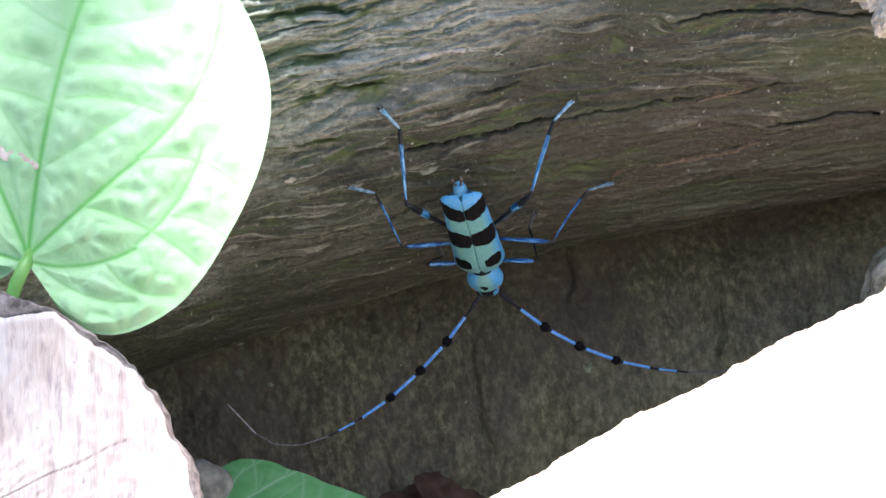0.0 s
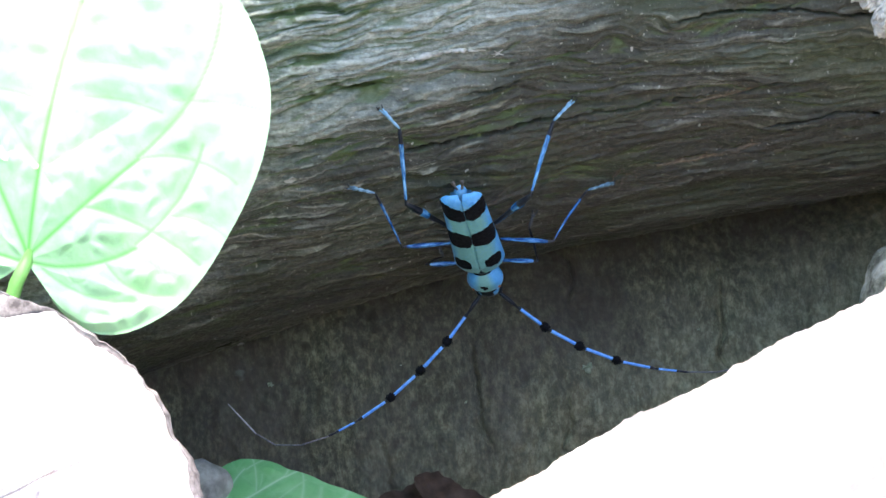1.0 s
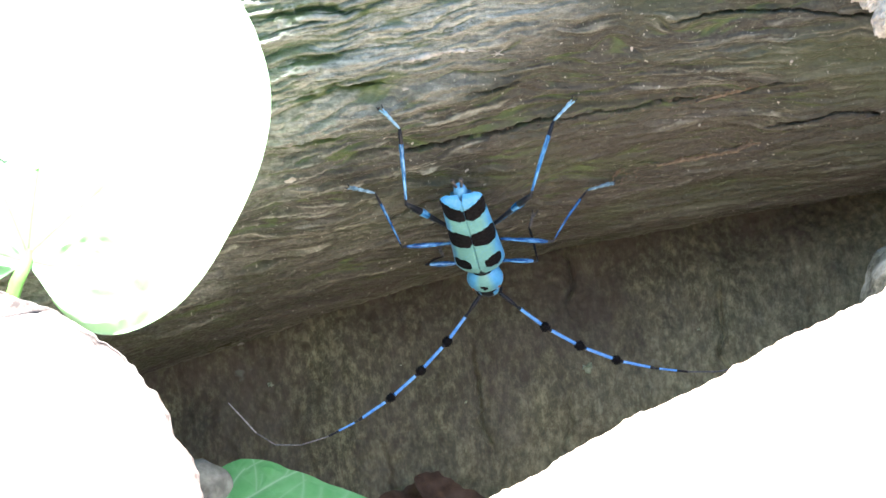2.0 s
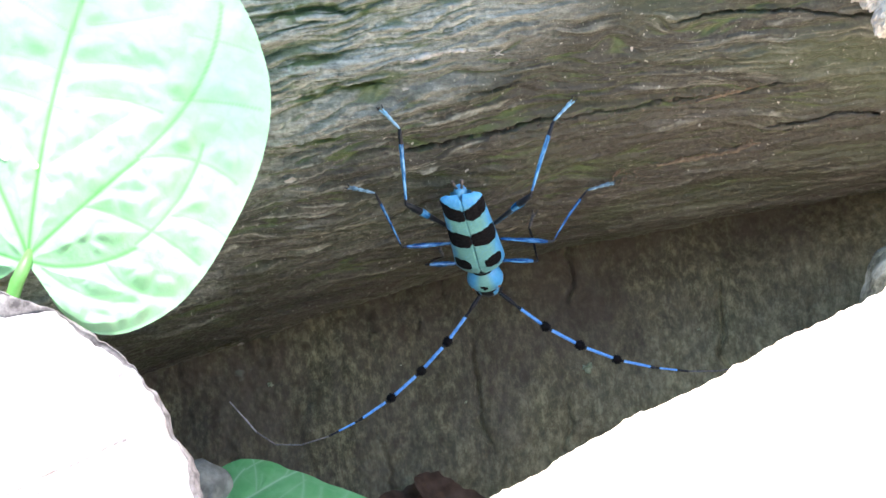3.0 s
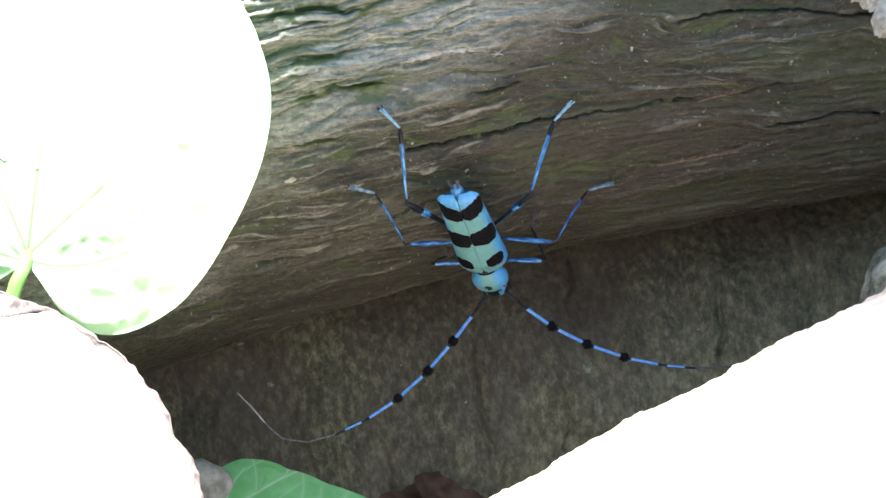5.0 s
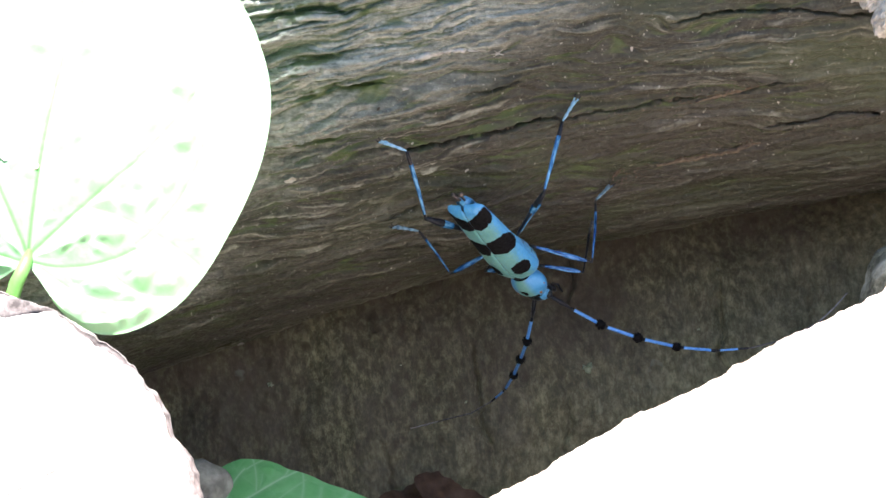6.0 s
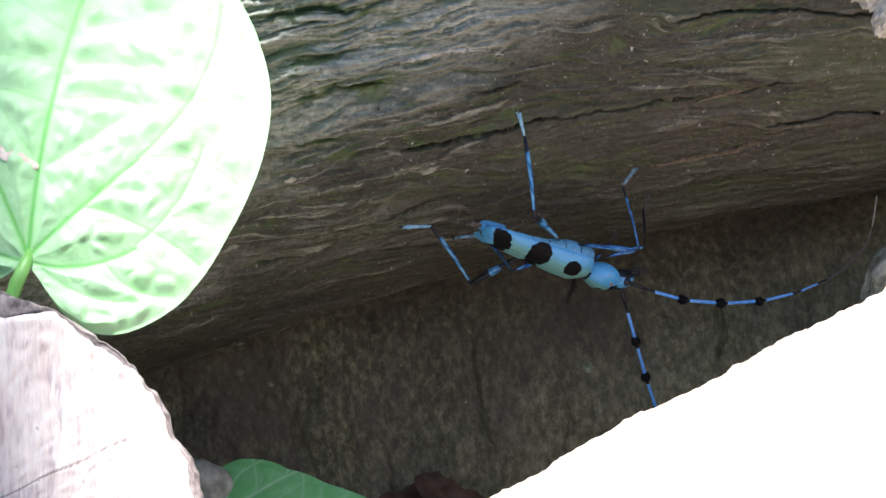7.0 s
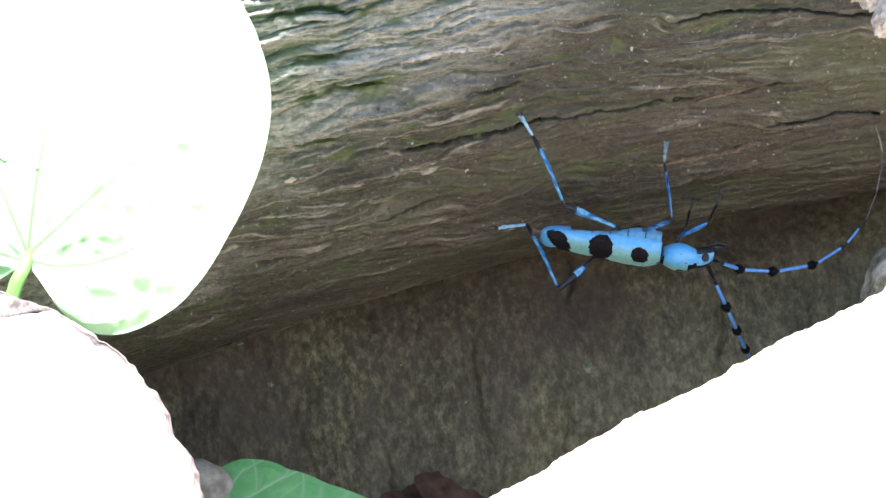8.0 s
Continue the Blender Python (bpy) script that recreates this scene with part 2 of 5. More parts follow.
def mesh_from_grid(name, pts, mats, close=False, attr=None, slots=None, smooth=True, attr_name="vein"):
    """A mesh from an array of points (rows, columns, 3); close joins the last column to the first."""
    nu, nv, _ = pts.shape
    idx = np.arange(nu * nv).reshape(nu, nv)
    nxt = np.roll(idx, -1, axis=1) if close else idx[:, 1:]
    cur = idx if close else idx[:, :-1]
    quads = np.stack([cur[:-1], nxt[:-1], nxt[1:], cur[1:]], axis=-1).reshape(-1, 4)
    me = bpy.data.meshes.new(name)
    me.vertices.add(nu * nv)
    me.vertices.foreach_set("co", np.asarray(pts, dtype=np.float32).ravel())
    me.loops.add(quads.size)
    me.loops.foreach_set("vertex_index", quads.astype(np.int32).ravel())
    me.polygons.add(len(quads))
    me.polygons.foreach_set("loop_start", np.arange(0, quads.size, 4, dtype=np.int32))
    me.polygons.foreach_set("use_smooth", np.full(len(quads), smooth))
    for m in mats:
        me.materials.append(m)
    if slots is not None:
        me.polygons.foreach_set("material_index", slots.astype(np.int32).ravel())
    if attr is not None:
        layer = me.attributes.new(attr_name, "FLOAT", "POINT")
        layer.data.foreach_set("value", attr.astype(np.float32).ravel())
    me.update(calc_edges=True)
    return me


def soft_noise(rng, nu, nv, su, sv):
    """Smooth random relief on a grid, about su and sv cells across, of unit spread."""
    fu, fv = np.fft.fftfreq(nu)[:, None], np.fft.fftfreq(nv)[None, :]
    keep = np.exp(-0.5 * ((fu * su * 2.4) ** 2 + (fv * sv * 2.4) ** 2))
    f = np.real(np.fft.ifft2(np.fft.fft2(rng.standard_normal((nu, nv))) * keep))
    return f / f.std()


def link(name, me, parent=None, label=""):
    ob = new(name, me)
    ob.parent = parent
    if label:
        ob["label"] = label
    return ob


def part(name, bm, material, parent, label=""):
    me = bpy.data.meshes.new(name)
    for f in bm.faces:
        f.smooth = True
    bm.to_mesh(me)
    bm.free()
    for m in (material if isinstance(material, (list, tuple)) else [material]):
        me.materials.append(m)
    return link(name, me, parent, label)


def tube(path, radii, sides=10, bm=None, slot=None, squash=1.0):
    """A tapered tube with rounded ends along a path, in a bmesh."""
    bm = bm or bmesh.new()
    path = [Vector(p) for p in path]
    rings = []
    for i, (p, r) in enumerate(zip(path, radii)):
        d = (path[min(i + 1, len(path) - 1)] - path[max(i - 1, 0)]).normalized()
        side = d.cross(Vector((0, 0, 1)) if abs(d.z) < 0.9 else Vector((0, 1, 0))).normalized()
        up = side.cross(d)
        rings.append([bm.verts.new(p + (side * math.cos(a) * squash + up * math.sin(a)) * r)
                      for a in (2 * math.pi * k / sides for k in range(sides))])
    for i in range(len(rings) - 1):
        for k in range(sides):
            f = bm.faces.new((rings[i][k], rings[i][(k + 1) % sides], rings[i + 1][(k + 1) % sides], rings[i + 1][k]))
            if slot is not None:
                f.material_index = slot[i]
    for ring, flip in ((rings[0], True), (rings[-1], False)):
        f = bm.faces.new(ring[::-1] if flip else ring)
        if slot is not None:
            f.material_index = slot[0 if flip else -1]
    bmesh.ops.recalc_face_normals(bm, faces=bm.faces)
    return bm


def blob(bm, centre, size, slot=0, sides=12):
    """A rounded body of three half sizes."""
    got = bmesh.ops.create_uvsphere(bm, u_segments=sides, v_segments=max(6, sides // 2), radius=1)
    for v in got["verts"]:
        v.co = Vector((v.co.x * size[0] + centre[0], v.co.y * size[1] + centre[1], v.co.z * size[2] + centre[2]))
        for f in v.link_faces:
            f.material_index = slot
    return bm


# ---- ground ----
def ground():
    rng = np.random.default_rng(3)
    n = 160
    s = np.linspace(-1, 1, n)
    s = np.sign(s) * (np.abs(s) * 0.5 + 60 * np.abs(s) ** 9)
    x, y = np.meshgrid(s, s, indexing="ij")
    z = soft_noise(rng, n, n, 5, 5) * 0.003 - 0.004 + soft_noise(rng, n, n, 1.2, 1.2) * 0.0012
    ob = new("ground", mesh_from_grid("ground", np.stack([x, y + 0.05, z], -1), [SOIL]))
    tagged(ob, "dark damp soil under the woodpile", "ground", kind="structure")


def shrub_screen():
    """An unseen bank of dense shrubs, added all round to close the place and cut low sky light."""
    rng = np.random.default_rng(6)
    n, m = 240, 40
    a = np.linspace(0, 2 * math.pi, n, endpoint=False)[None, :]
    q = np.linspace(0, 1, m)[:, None]
    r = 4.2 + 0.9 * q ** 2 + 0.14 * soft_noise(rng, m, n, 3, 5) + 0.07 * soft_noise(rng, m, n, 1.2, 1.5)
    top = 2.8 + 0.25 * soft_noise(rng, 1, n, 1, 9)
    ob = new("backdrop", mesh_from_grid("backdrop", np.stack([r * np.cos(a), r * np.sin(a), q * top - 0.05], -1)[:, ::-1], [CANOPY], close=True))
    tagged(ob, "unseen bank of dense dark green shrubs, added round the woodpile to block low sky light", "shrubs", kind="structure")


ground()
shrub_screen()


# ---- logs ----
def spaced(lo, near0, near1, hi, dense, coarse):
    return np.concatenate([np.linspace(lo, near0, coarse, endpoint=False), np.linspace(near0, near1, dense, endpoint=False),
                           np.linspace(near1, hi, coarse)])


LOG_R = 52.0                                   # mm
LOG_G = -28.0


def log_edge(h):
    """Height of the upper log's lower outline, mm, as it appears at h."""
    return -3.6 + 0.27 * h - 0.0013 * h * h


def log_axis(h):
    """Centre of the upper log and its downward side there, in mm of the pile frame."""
    k = (600 - LOG_G) / 600
    slope = 0.27 - 0.0026 * h
    n = 1 / math.sqrt(1 + slope * slope)
    down = (slope * n, -n)
    return (h * k - down[0] * LOG_R, log_edge(h) * k - down[1] * LOG_R, LOG_G), down


def log_surface(h, phi, lift=0.0):
    """Point in mm on the upper log: h along it, phi degrees downward from the viewer's side."""
    c, down = log_axis(h)
    r = LOG_R + lift
    s = r * math.sin(radians(phi))
    return Vector((c[0] + down[0] * s, c[1] + down[1] * s, c[2] + r * math.cos(radians(phi))))


def log_spot(h, v):
    """How far along the upper log and at which angle a point lies that appears at h, v."""
    g, hp = 10.0, h
    for _ in range(14):
        k = (600 - g) / 600
        c, down = log_axis(hp)
        dx, dy = h * k - c[0], v * k - c[1]
        hp += (dx * -down[1] + dy * down[0]) / 1.047
        off = min(dx * down[0] + dy * down[1], LOG_R * 0.999)
        g = LOG_G + math.sqrt(LOG_R ** 2 - off ** 2)
    return hp, math.degrees(math.asin(off / LOG_R))


def upper_log():
    rng = np.random.default_rng(11)
    us = spaced(-150, -66, 66, 150, 700, 24)
    ph = np.concatenate([np.linspace(-8, 108, 660, endpoint=False), np.linspace(108, 352, 60, endpoint=False)])
    nu, nv = len(us), len(ph)
    dv = LOG_R * math.radians(116 / 660)
    relief = np.zeros((nu, nv))
    # wavy grain that winds a little round the log: ridges, and narrow creases with a pale lip
    wind = (0.125 * us - 0.00115 * us * us).clip(-22, 22)
    wave = soft_noise(rng, nu, nv, 140, 100) * 9 + soft_noise(rng, nu, nv, 46, 26) * 3.4 + soft_noise(rng, nu, nv, 18, 12) * 1.2
    rows = np.arange(nv)[None, :] + wave - wind[:, None] / dv
    i0 = np.floor(rows).astype(int)
    w = rows - i0
    iu = np.arange(nu)[:, None]

    def flow(su, sv):
        f = soft_noise(rng, nu, nv, su, sv)
        return f[iu, i0 % nv] * (1 - w) + f[iu, (i0 + 1) % nv] * w

    for su, sv, amp in ((150, 25, 0.40), (80, 11, 0.36), (50, 5.5, 0.27), (30, 3, 0.21), (12, 1.8, 0.13)):
        relief += amp * flow(su, sv)
    rough = 0.40 + 0.60 * np.clip((75 - ph) / 45, 0, 1)[None, :] * np.clip((40 - us) / 70, 0.15, 1)[:, None]
    worn = 0.50 + 0.2 * np.tanh(relief / 0.5) * (0.25 + 0.75 * rough)
    for su, sv, amp, thin in ((120, 13, 0.5, 0.13), (80, 9, 0.45, 0.15), (60, 6, 0.36, 0.2), (40, 4, 0.30, 0.26)):
        deepness = np.clip(0.45 + 0.6 * soft_noise(rng, nu, nv, 44, 16), 0, 1.3)
        f = flow(su, sv)
        groove, lip = np.exp(-(f / thin) ** 2), np.exp(-((f - 3.0 * thin) / (1.1 * thin)) ** 2)
        relief += amp * deepness * (0.16 * lip - groove)
        worn += deepness * (0.24 * lip - 0.42 * groove) * np.clip(rough * 1.6 - 0.4, 0.1, 1)
    relief *= rough
    relief += soft_noise(rng, nu, nv, 2.0, 1.8) * 0.085 * np.clip(rough * 1.3, 0.4, 1) + soft_noise(rng, nu, nv, 60, 70) * 0.15 + soft_noise(rng, nu, nv, 9, 6) * 0.10 * rough
    worn = np.maximum(worn, 0.17)
    # long drying cracks: where they start and end, depth and width (mm)
    jig = soft_noise(rng, nu, 1, 4, 1)[:, 0] * 0.16 + soft_noise(rng, nu, 1, 24, 1)[:, 0] * 0.32
    slant = np.zeros((nu, nv))                 # cracks low on the log run in at a slant
    heads, tails = {c[:2] for c in CRACKS}, {c[2:4] for c in CRACKS}
    for k, (ha, va, hb, vb, deep, wide) in enumerate(CRACKS):
        (h0, p0), (h1, p1) = log_spot(ha, va), log_spot(hb, vb)
        t = np.clip((us - h0) / (h1 - h0), 0, 1)
        line = p0 + (p1 - p0) * t
        dist = (ph[None, :] - line[:, None]) * math.radians(1) * LOG_R - np.roll(jig, 37 * k)[:, None] * np.sin(t * math.pi)[:, None]
        taper = np.clip((us - h0) / (0.2 if (ha, va) in tails else 3), 0, 1) * np.clip((h1 - us) / (0.2 if (hb, vb) in heads else 3), 0, 1)
        taper = (taper * (0.9 + 0.4 * np.roll(jig, 91 * k)).clip(0.6, 1.2))[:, None]
        cut = np.exp(-np.abs(dist / (wide * 0.85 * (0.5 + 0.5 * taper))) ** 2.4) * deep * taper
        relief -= (2.0 if k > 10 else 4.6 if p0 < 48 else 1.8) * cut
        slant += (0.6 if p0 < 48 else 1.5) * cut
        tint = np.exp(-(dist / (wide * 1.5 + 0.15)) ** 2) * taper
        worn += (-0.42 * tint if k in GREEN_CRACKS else 0.5 * np.exp(-((dist + 0.5) / 0.35) ** 2) * taper if k in PALE_CRACKS else -0.12 * tint)
        relief += 0.12 * deep * taper * np.exp(-((dist + wide * 2.2) / (wide * 1.6)) ** 2)
    pts = np.zeros((nu, nv, 3))
    for i, h in enumerate(us):
        c, down = log_axis(h)
        r = LOG_R + relief[i]
        cs, sn = np.cos(np.radians(ph) + slant[i] / LOG_R), np.sin(np.radians(ph) + slant[i] / LOG_R)
        pts[i, :, 0] = c[0] + down[0] * r * sn
        pts[i, :, 1] = c[1] + down[1] * r * sn
        pts[i, :, 2] = c[2] + r * cs
    centre = Vector(log_axis(0)[0])
    pts = (pts - np.array(centre)) * 0.001
    caps = np.repeat(pts[[0, -1]].mean(axis=1)[:, None, :], nv, axis=1)
    pts = np.concatenate([caps[:1], pts, caps[1:]])
    worn = np.concatenate([worn[:1], worn, worn[-1:]])
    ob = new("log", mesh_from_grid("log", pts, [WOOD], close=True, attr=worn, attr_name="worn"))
    ob.matrix_world = PILE @ Matrix.Translation(centre * 0.001)
    tagged(ob, "thick barkless weathered grey-brown log with cracked wavy grain", "log")
    return us, ph, relief


GREEN_CRACKS, PALE_CRACKS = (11, 12, 13, 16, 20), (17, 18, 12)
CRACKS = [
    (-6.2, 12.5, 4.9, 15, 0.9, 0.24),
    (4.9, 15, 13, 16.9, 1.5, 0.3),
    (13, 16.9, 21.9, 18.1, 0.99, 0.22),
    (21.9, 18.1, 36.7, 20, 0.55, 0.22),
    (36.7, 20, 47.1, 22.3, 0.66, 0.24),
    (41.1, 16.1, 53.7, 18.1, 0.66, 0.17),
    (53.7, 18.1, 60.4, 17.4, 0.66, 0.17),
    (22.6, 10.2, 33, 11.9, 0.28, 0.22),
    (33, 11.9, 41.5, 14, 0.39, 0.22),
    (29.3, 29.5, 38.2, 31, 0.33, 0.22),
    (38.2, 31, 59.6, 30.4, 0.33, 0.22),
    (-22.5, 13.1, -10.7, 14.9, 0.4, 0.36),
    (-21, 19.3, -6.2, 21.5, 0.45, 0.34),
    (-24.7, 28.9, -19.5, 31.1, 0.6, 0.5),
    (29.3, 6.2, 41.5, 9.8, 0.19, 0.22),
    (-10.7, 3, 1.2, 6.7, 0.3, 0.34),
    (-19.5, 31.1, -6, 32.6, 0.6, 0.5),
    (-5.8, 24.6, 0.5, 26, 0.35, 0.25),
    (0.5, 26, 6.6, 26, 0.3, 0.22),
    (1.2, 19.7, 13, 22.3, 0.4, 0.26),
    (-22, 23.5, -12, 25, 0.3, 0.3),
    (-20, 10.4, -8, 13, 0.35, 0.3),
    (-18, 7.5, -8.5, 10.2, 0.3, 0.26),
    (-7.5, 9.8, -4, 12.2, 0.4, 0.22),
]


def round_log(name, mid, axis, radius, length, mats, seed, near, grain, label, dense=(260, 220), face=(-100, 100), splits=(), blunt=0):
    """A log along an axis of the pile frame (mm), rough relief finest on the side that faces the viewer."""
    rng = np.random.default_rng(seed)
    a = Vector(axis).normalized()
    e1 = (Vector((0, 0, 1)) - a * a.z).normalized()
    e2 = e1.cross(a)
    us = spaced(-length / 2, near[0], near[1], length / 2, dense[0], 16)
    ph = np.concatenate([np.linspace(face[0], face[1], dense[1], endpoint=False), np.linspace(face[1], face[0] + 360, 40, endpoint=False)])
    nu, nv = len(us), len(ph)
    r = np.full((nu, nv), float(radius))
    for su, sv, amp in grain:
        r += soft_noise(rng, nu, nv, su, sv) * amp
    if blunt:
        r *= np.sqrt(np.clip(1 - np.abs(2 * us / length) ** blunt, 0.02, 1))[:, None]
    # cracks that run round the log: place, from and to angle, depth
    for k, (u0, p0, p1, deep) in enumerate(splits):
        line = u0 + soft_noise(rng, 1, nv, 1, 14)[0] * 0.45 + soft_noise(rng, 1, nv, 1, 3)[0] * 0.12
        span = np.clip((ph - p0) / 8, 0, 1) * np.clip((p1 - ph) / 8, 0, 1)
        r -= deep * span[None, :] * np.exp(-np.abs((us[:, None] - line[None, :]) / 0.28) ** 1.5)
    cs, sn = np.cos(np.radians(ph))[None, :, None], np.sin(np.radians(ph))[None, :, None]
    local = np.concatenate([np.repeat(us[:, None, None], nv, axis=1), r[:, :, None] * sn, r[:, :, None] * cs], axis=2) * 0.001
    ends = np.repeat(local[[0, -1]].mean(axis=1)[:, None, :], nv, axis=1)
    local = np.concatenate([ends[:1], local, ends[1:]])
    ob = new(name, mesh_from_grid(name, local[:, ::-1], mats, close=True))
    turn = Matrix((a, -e2, e1)).transposed()
    # x along the log, y across, z towards the viewer
    ob.matrix_world = PILE @ Matrix.Translation(Vector(mid) * 0.001) @ turn.to_4x4()
    tagged(ob, label, "log")
    return ob


GRAIN = upper_log()                            # where along and round the log, and the relief there, mm
DARK_MID, DARK_R = (0, -26, -79), 40           # the shaded log: a point of its axis, mm, and its radius
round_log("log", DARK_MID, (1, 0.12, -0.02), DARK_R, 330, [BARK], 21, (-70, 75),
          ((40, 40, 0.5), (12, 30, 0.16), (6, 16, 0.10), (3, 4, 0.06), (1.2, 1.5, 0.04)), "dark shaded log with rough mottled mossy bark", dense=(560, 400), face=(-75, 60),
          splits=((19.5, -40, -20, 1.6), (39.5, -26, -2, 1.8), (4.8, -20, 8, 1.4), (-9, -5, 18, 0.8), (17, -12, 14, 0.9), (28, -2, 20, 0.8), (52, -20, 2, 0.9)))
round_log("log", (54, -67.1, 62), (0.87, 0.424, -0.12), 56, 300, [PALE], 22, (-90, 60),
          ((40, 20, 0.5), (24, 14, 0.22), (16, 5, 0.14), (5, 2.5, 0.12), (1.6, 1.2, 0.09)), "pale sunlit barkless log with rough pinkish grain", dense=(380, 260))


CRACK_AT = 4.3                                 # mm over the middle of the cut face


def cut_log():
    """The cut end at the lower left: a rough disc with saw marks, a ragged rim, and a grey bark coat behind it."""
    rng = np.random.default_rng(5)
    n = 720
    ang = np.linspace(0, 2 * math.pi, n, endpoint=False)
    rim = 34.0 + soft_noise(rng, n, 1, 60, 1)[:, 0] * 0.55 + soft_noise(rng, n, 1, 14, 1)[:, 0] * 0.26 + soft_noise(rng, n, 1, 5, 1)[:, 0] * 0.12 + soft_noise(rng, n, 1, 2, 1)[:, 0] * 0.04
    holder = new("cut_log")
    centre = at(-67.2, -41.5, 56)
    holder.matrix_world = PILE @ Matrix.Translation(centre) @ pose(0, 0, 0, -6.5, 7.5, 0)
    rad = np.linspace(0.0, 1.0, 200)
    turn = np.degrees(ang)
    step = np.clip((turn - 62) / 11, 0, 1) * np.clip((150 - turn) / 20, 0, 1)
    thick = 0.12 + 2.2 * step * step * (3 - 2 * step) + 0.45 * np.clip(soft_noise(rng, n, 1, 16, 1)[:, 0] - 0.3, 0, 1.6)
    outer, rim = rim, rim - thick                                    # the bark is thickest on one side
    pts = np.zeros((len(rad), n, 3))
    saw = soft_noise(rng, n, len(rad), 4, 8).T * 0.05
    split = np.zeros((len(rad), n))
    for i, q in enumerate(rad):
        px, py = np.cos(ang) * rim * q, np.sin(ang) * rim * q
        pts[i, :, 0], pts[i, :, 1] = px, py
        pts[i, :, 2] = saw[i] + 0.03 * np.sin(px * 5.2 + 1.5 * np.sin(py * 0.4)) * q - 0.5 * max(0, (q - 0.97) / 0.03) ** 2
        off = py - 0.45 * px - CRACK_AT + 0.12 * np.sin(px * 0.8)
        split[i] = np.exp(-(off / 0.085) ** 2) * (px > 0) * (px < 24)
        pts[i, :, 2] -= 0.2 * split[i]
    link("cut_face", mesh_from_grid("cut_face", pts * 0.001, [CUT], close=True, attr=split * 0.75), holder, "pale sawn end grain with saw marks and a crack")
    deep = np.concatenate([np.full(10, -0.5), np.linspace(-0.9, -24, 70), np.linspace(-26, -110, 20)])
    coat = np.zeros((len(deep) + 1, n, 3))
    rough = soft_noise(rng, len(deep) + 1, n, 10, 34) * 0.6 + soft_noise(rng, len(deep) + 1, n, 3, 9) * 0.08
    for i in range(len(deep) + 1):
        if i < 10:                                                   # the bark's own cut edge, a little below the wood
            r, z = rim - 0.1 + (outer - rim + 0.1) * i / 9, -0.25 - 0.2 * math.sin(i / 9 * math.pi) + 0.5 * rough[i] * np.minimum(1, thick) - 0.4 * (i / 9) ** 3
        elif i < len(deep):
            r, z = outer + 0.8 * rough[i] * min(1, (i - 9) / 6) + 0.04 * max(deep[i], -40), deep[i]
        else:
            r, z = outer * 0, deep[-1]
        coat[i, :, 0], coat[i, :, 1], coat[i, :, 2] = np.cos(ang) * r, np.sin(ang) * r, z
    link("bark", mesh_from_grid("bark", coat[::-1] * 0.001, [RIM], close=True), holder, "rough dark bark")
    tagged(holder, "sawn log end of pale sunlit wood with a ragged bark rim", "log")


cut_log()


def lit_bark_stub():
    """An added stub standing in for sunlit bark of the shaded log; it juts out, with a rounded, crusted end."""
    rng = np.random.default_rng(31)
    nu, nv = 130, 90
    q = np.linspace(0, 1, nu)[:, None]
    a = np.linspace(0, 2 * math.pi, nv, endpoint=False)[None, :]
    r = 6.6 * np.sqrt(np.clip(1 - np.clip((q - 0.84) / 0.16, 0, 1) ** 2.2, 0.0005, 1))
    r = r * (1 + 0.07 * soft_noise(rng, nu, nv, 14, 12) + 0.035 * soft_noise(rng, nu, nv, 5, 6) + 0.012 * soft_noise(rng, nu, nv, 2, 2))
    pts = np.stack([r * np.cos(a), r * np.sin(a), 52 * q + 0 * a], -1) * MM
    ob = new("lit_bark_stub", mesh_from_grid("lit_bark_stub", pts, [LICHENED], close=True))
    root, end = at(61.4, -9.0, -42), at(62.2, -5.0, 11)
    ob.matrix_world = PILE @ aim_z(root, end)
    tagged(ob, "added stub with pale mottled bark, standing in for a sunlit piece of the dark log", "branch stub")


def aim_z(frm, to):
    """A pose at frm with z towards to."""
    return Matrix.Translation(frm) @ (to - frm).to_track_quat("Z", "Y").to_matrix().to_4x4()


lit_bark_stub()
for spot, thick, seed in (((59.4, 30.0, 22), 2.6, 32), ((56.9, 33.2, 21), 2.0, 33)):
    round_log("wood_splinter", at(*spot) * 1000, (1.0, -0.55, 0.0), thick, 6, [FLUFF], seed, (-2.5, 2.5),
              ((16, 18, 0.30), (7, 8, 0.22), (3, 3, 0.07)), "broken pale sunlit splinter of wood on the upper log", dense=(70, 80), blunt=5)


# ---- leaves ----
BROAD = ((0, 0.88), (12, 0.82), (24, 0.742), (33, 0.675), (41, 0.622), (49, 0.558), (60, 0.466), (69, 0.406), (84, 0.344), (99, 0.294), (116, 0.232), (124, 0.2), (131, 0.150), (134.4, 0.10))
SLENDER = ((0, 1.0), (4, 0.84), (9, 0.66), (18, 0.48), (38, 0.34), (70, 0.27), (100, 0.22), (122, 0.17), (134.4, 0.10))


def leaf_outline(table, ds):
    """Distance from the stalk to the edge, in lengths, at each of ds degrees from the midrib."""
    r = np.interp(np.abs(ds), [d for d, _ in table], [r for _, r in table])
    soft = np.convolve(np.pad(r, 10, mode="edge"), np.hanning(21) / np.hanning(21).sum(), "valid")
    return np.where(np.abs(ds) < 128, soft, r)


def vein_path(x, y, a0, a1, length, n=12):
    """A vein that starts at x, y and turns from a0 to a1 degrees (from the midrib) over its length."""
    a = np.radians(np.linspace(a0, a1, n))
    return np.concatenate([[x], x + np.cumsum(np.sin(a)) * length / n]), np.concatenate([[y], y + np.cumsum(np.cos(a)) * length / n])


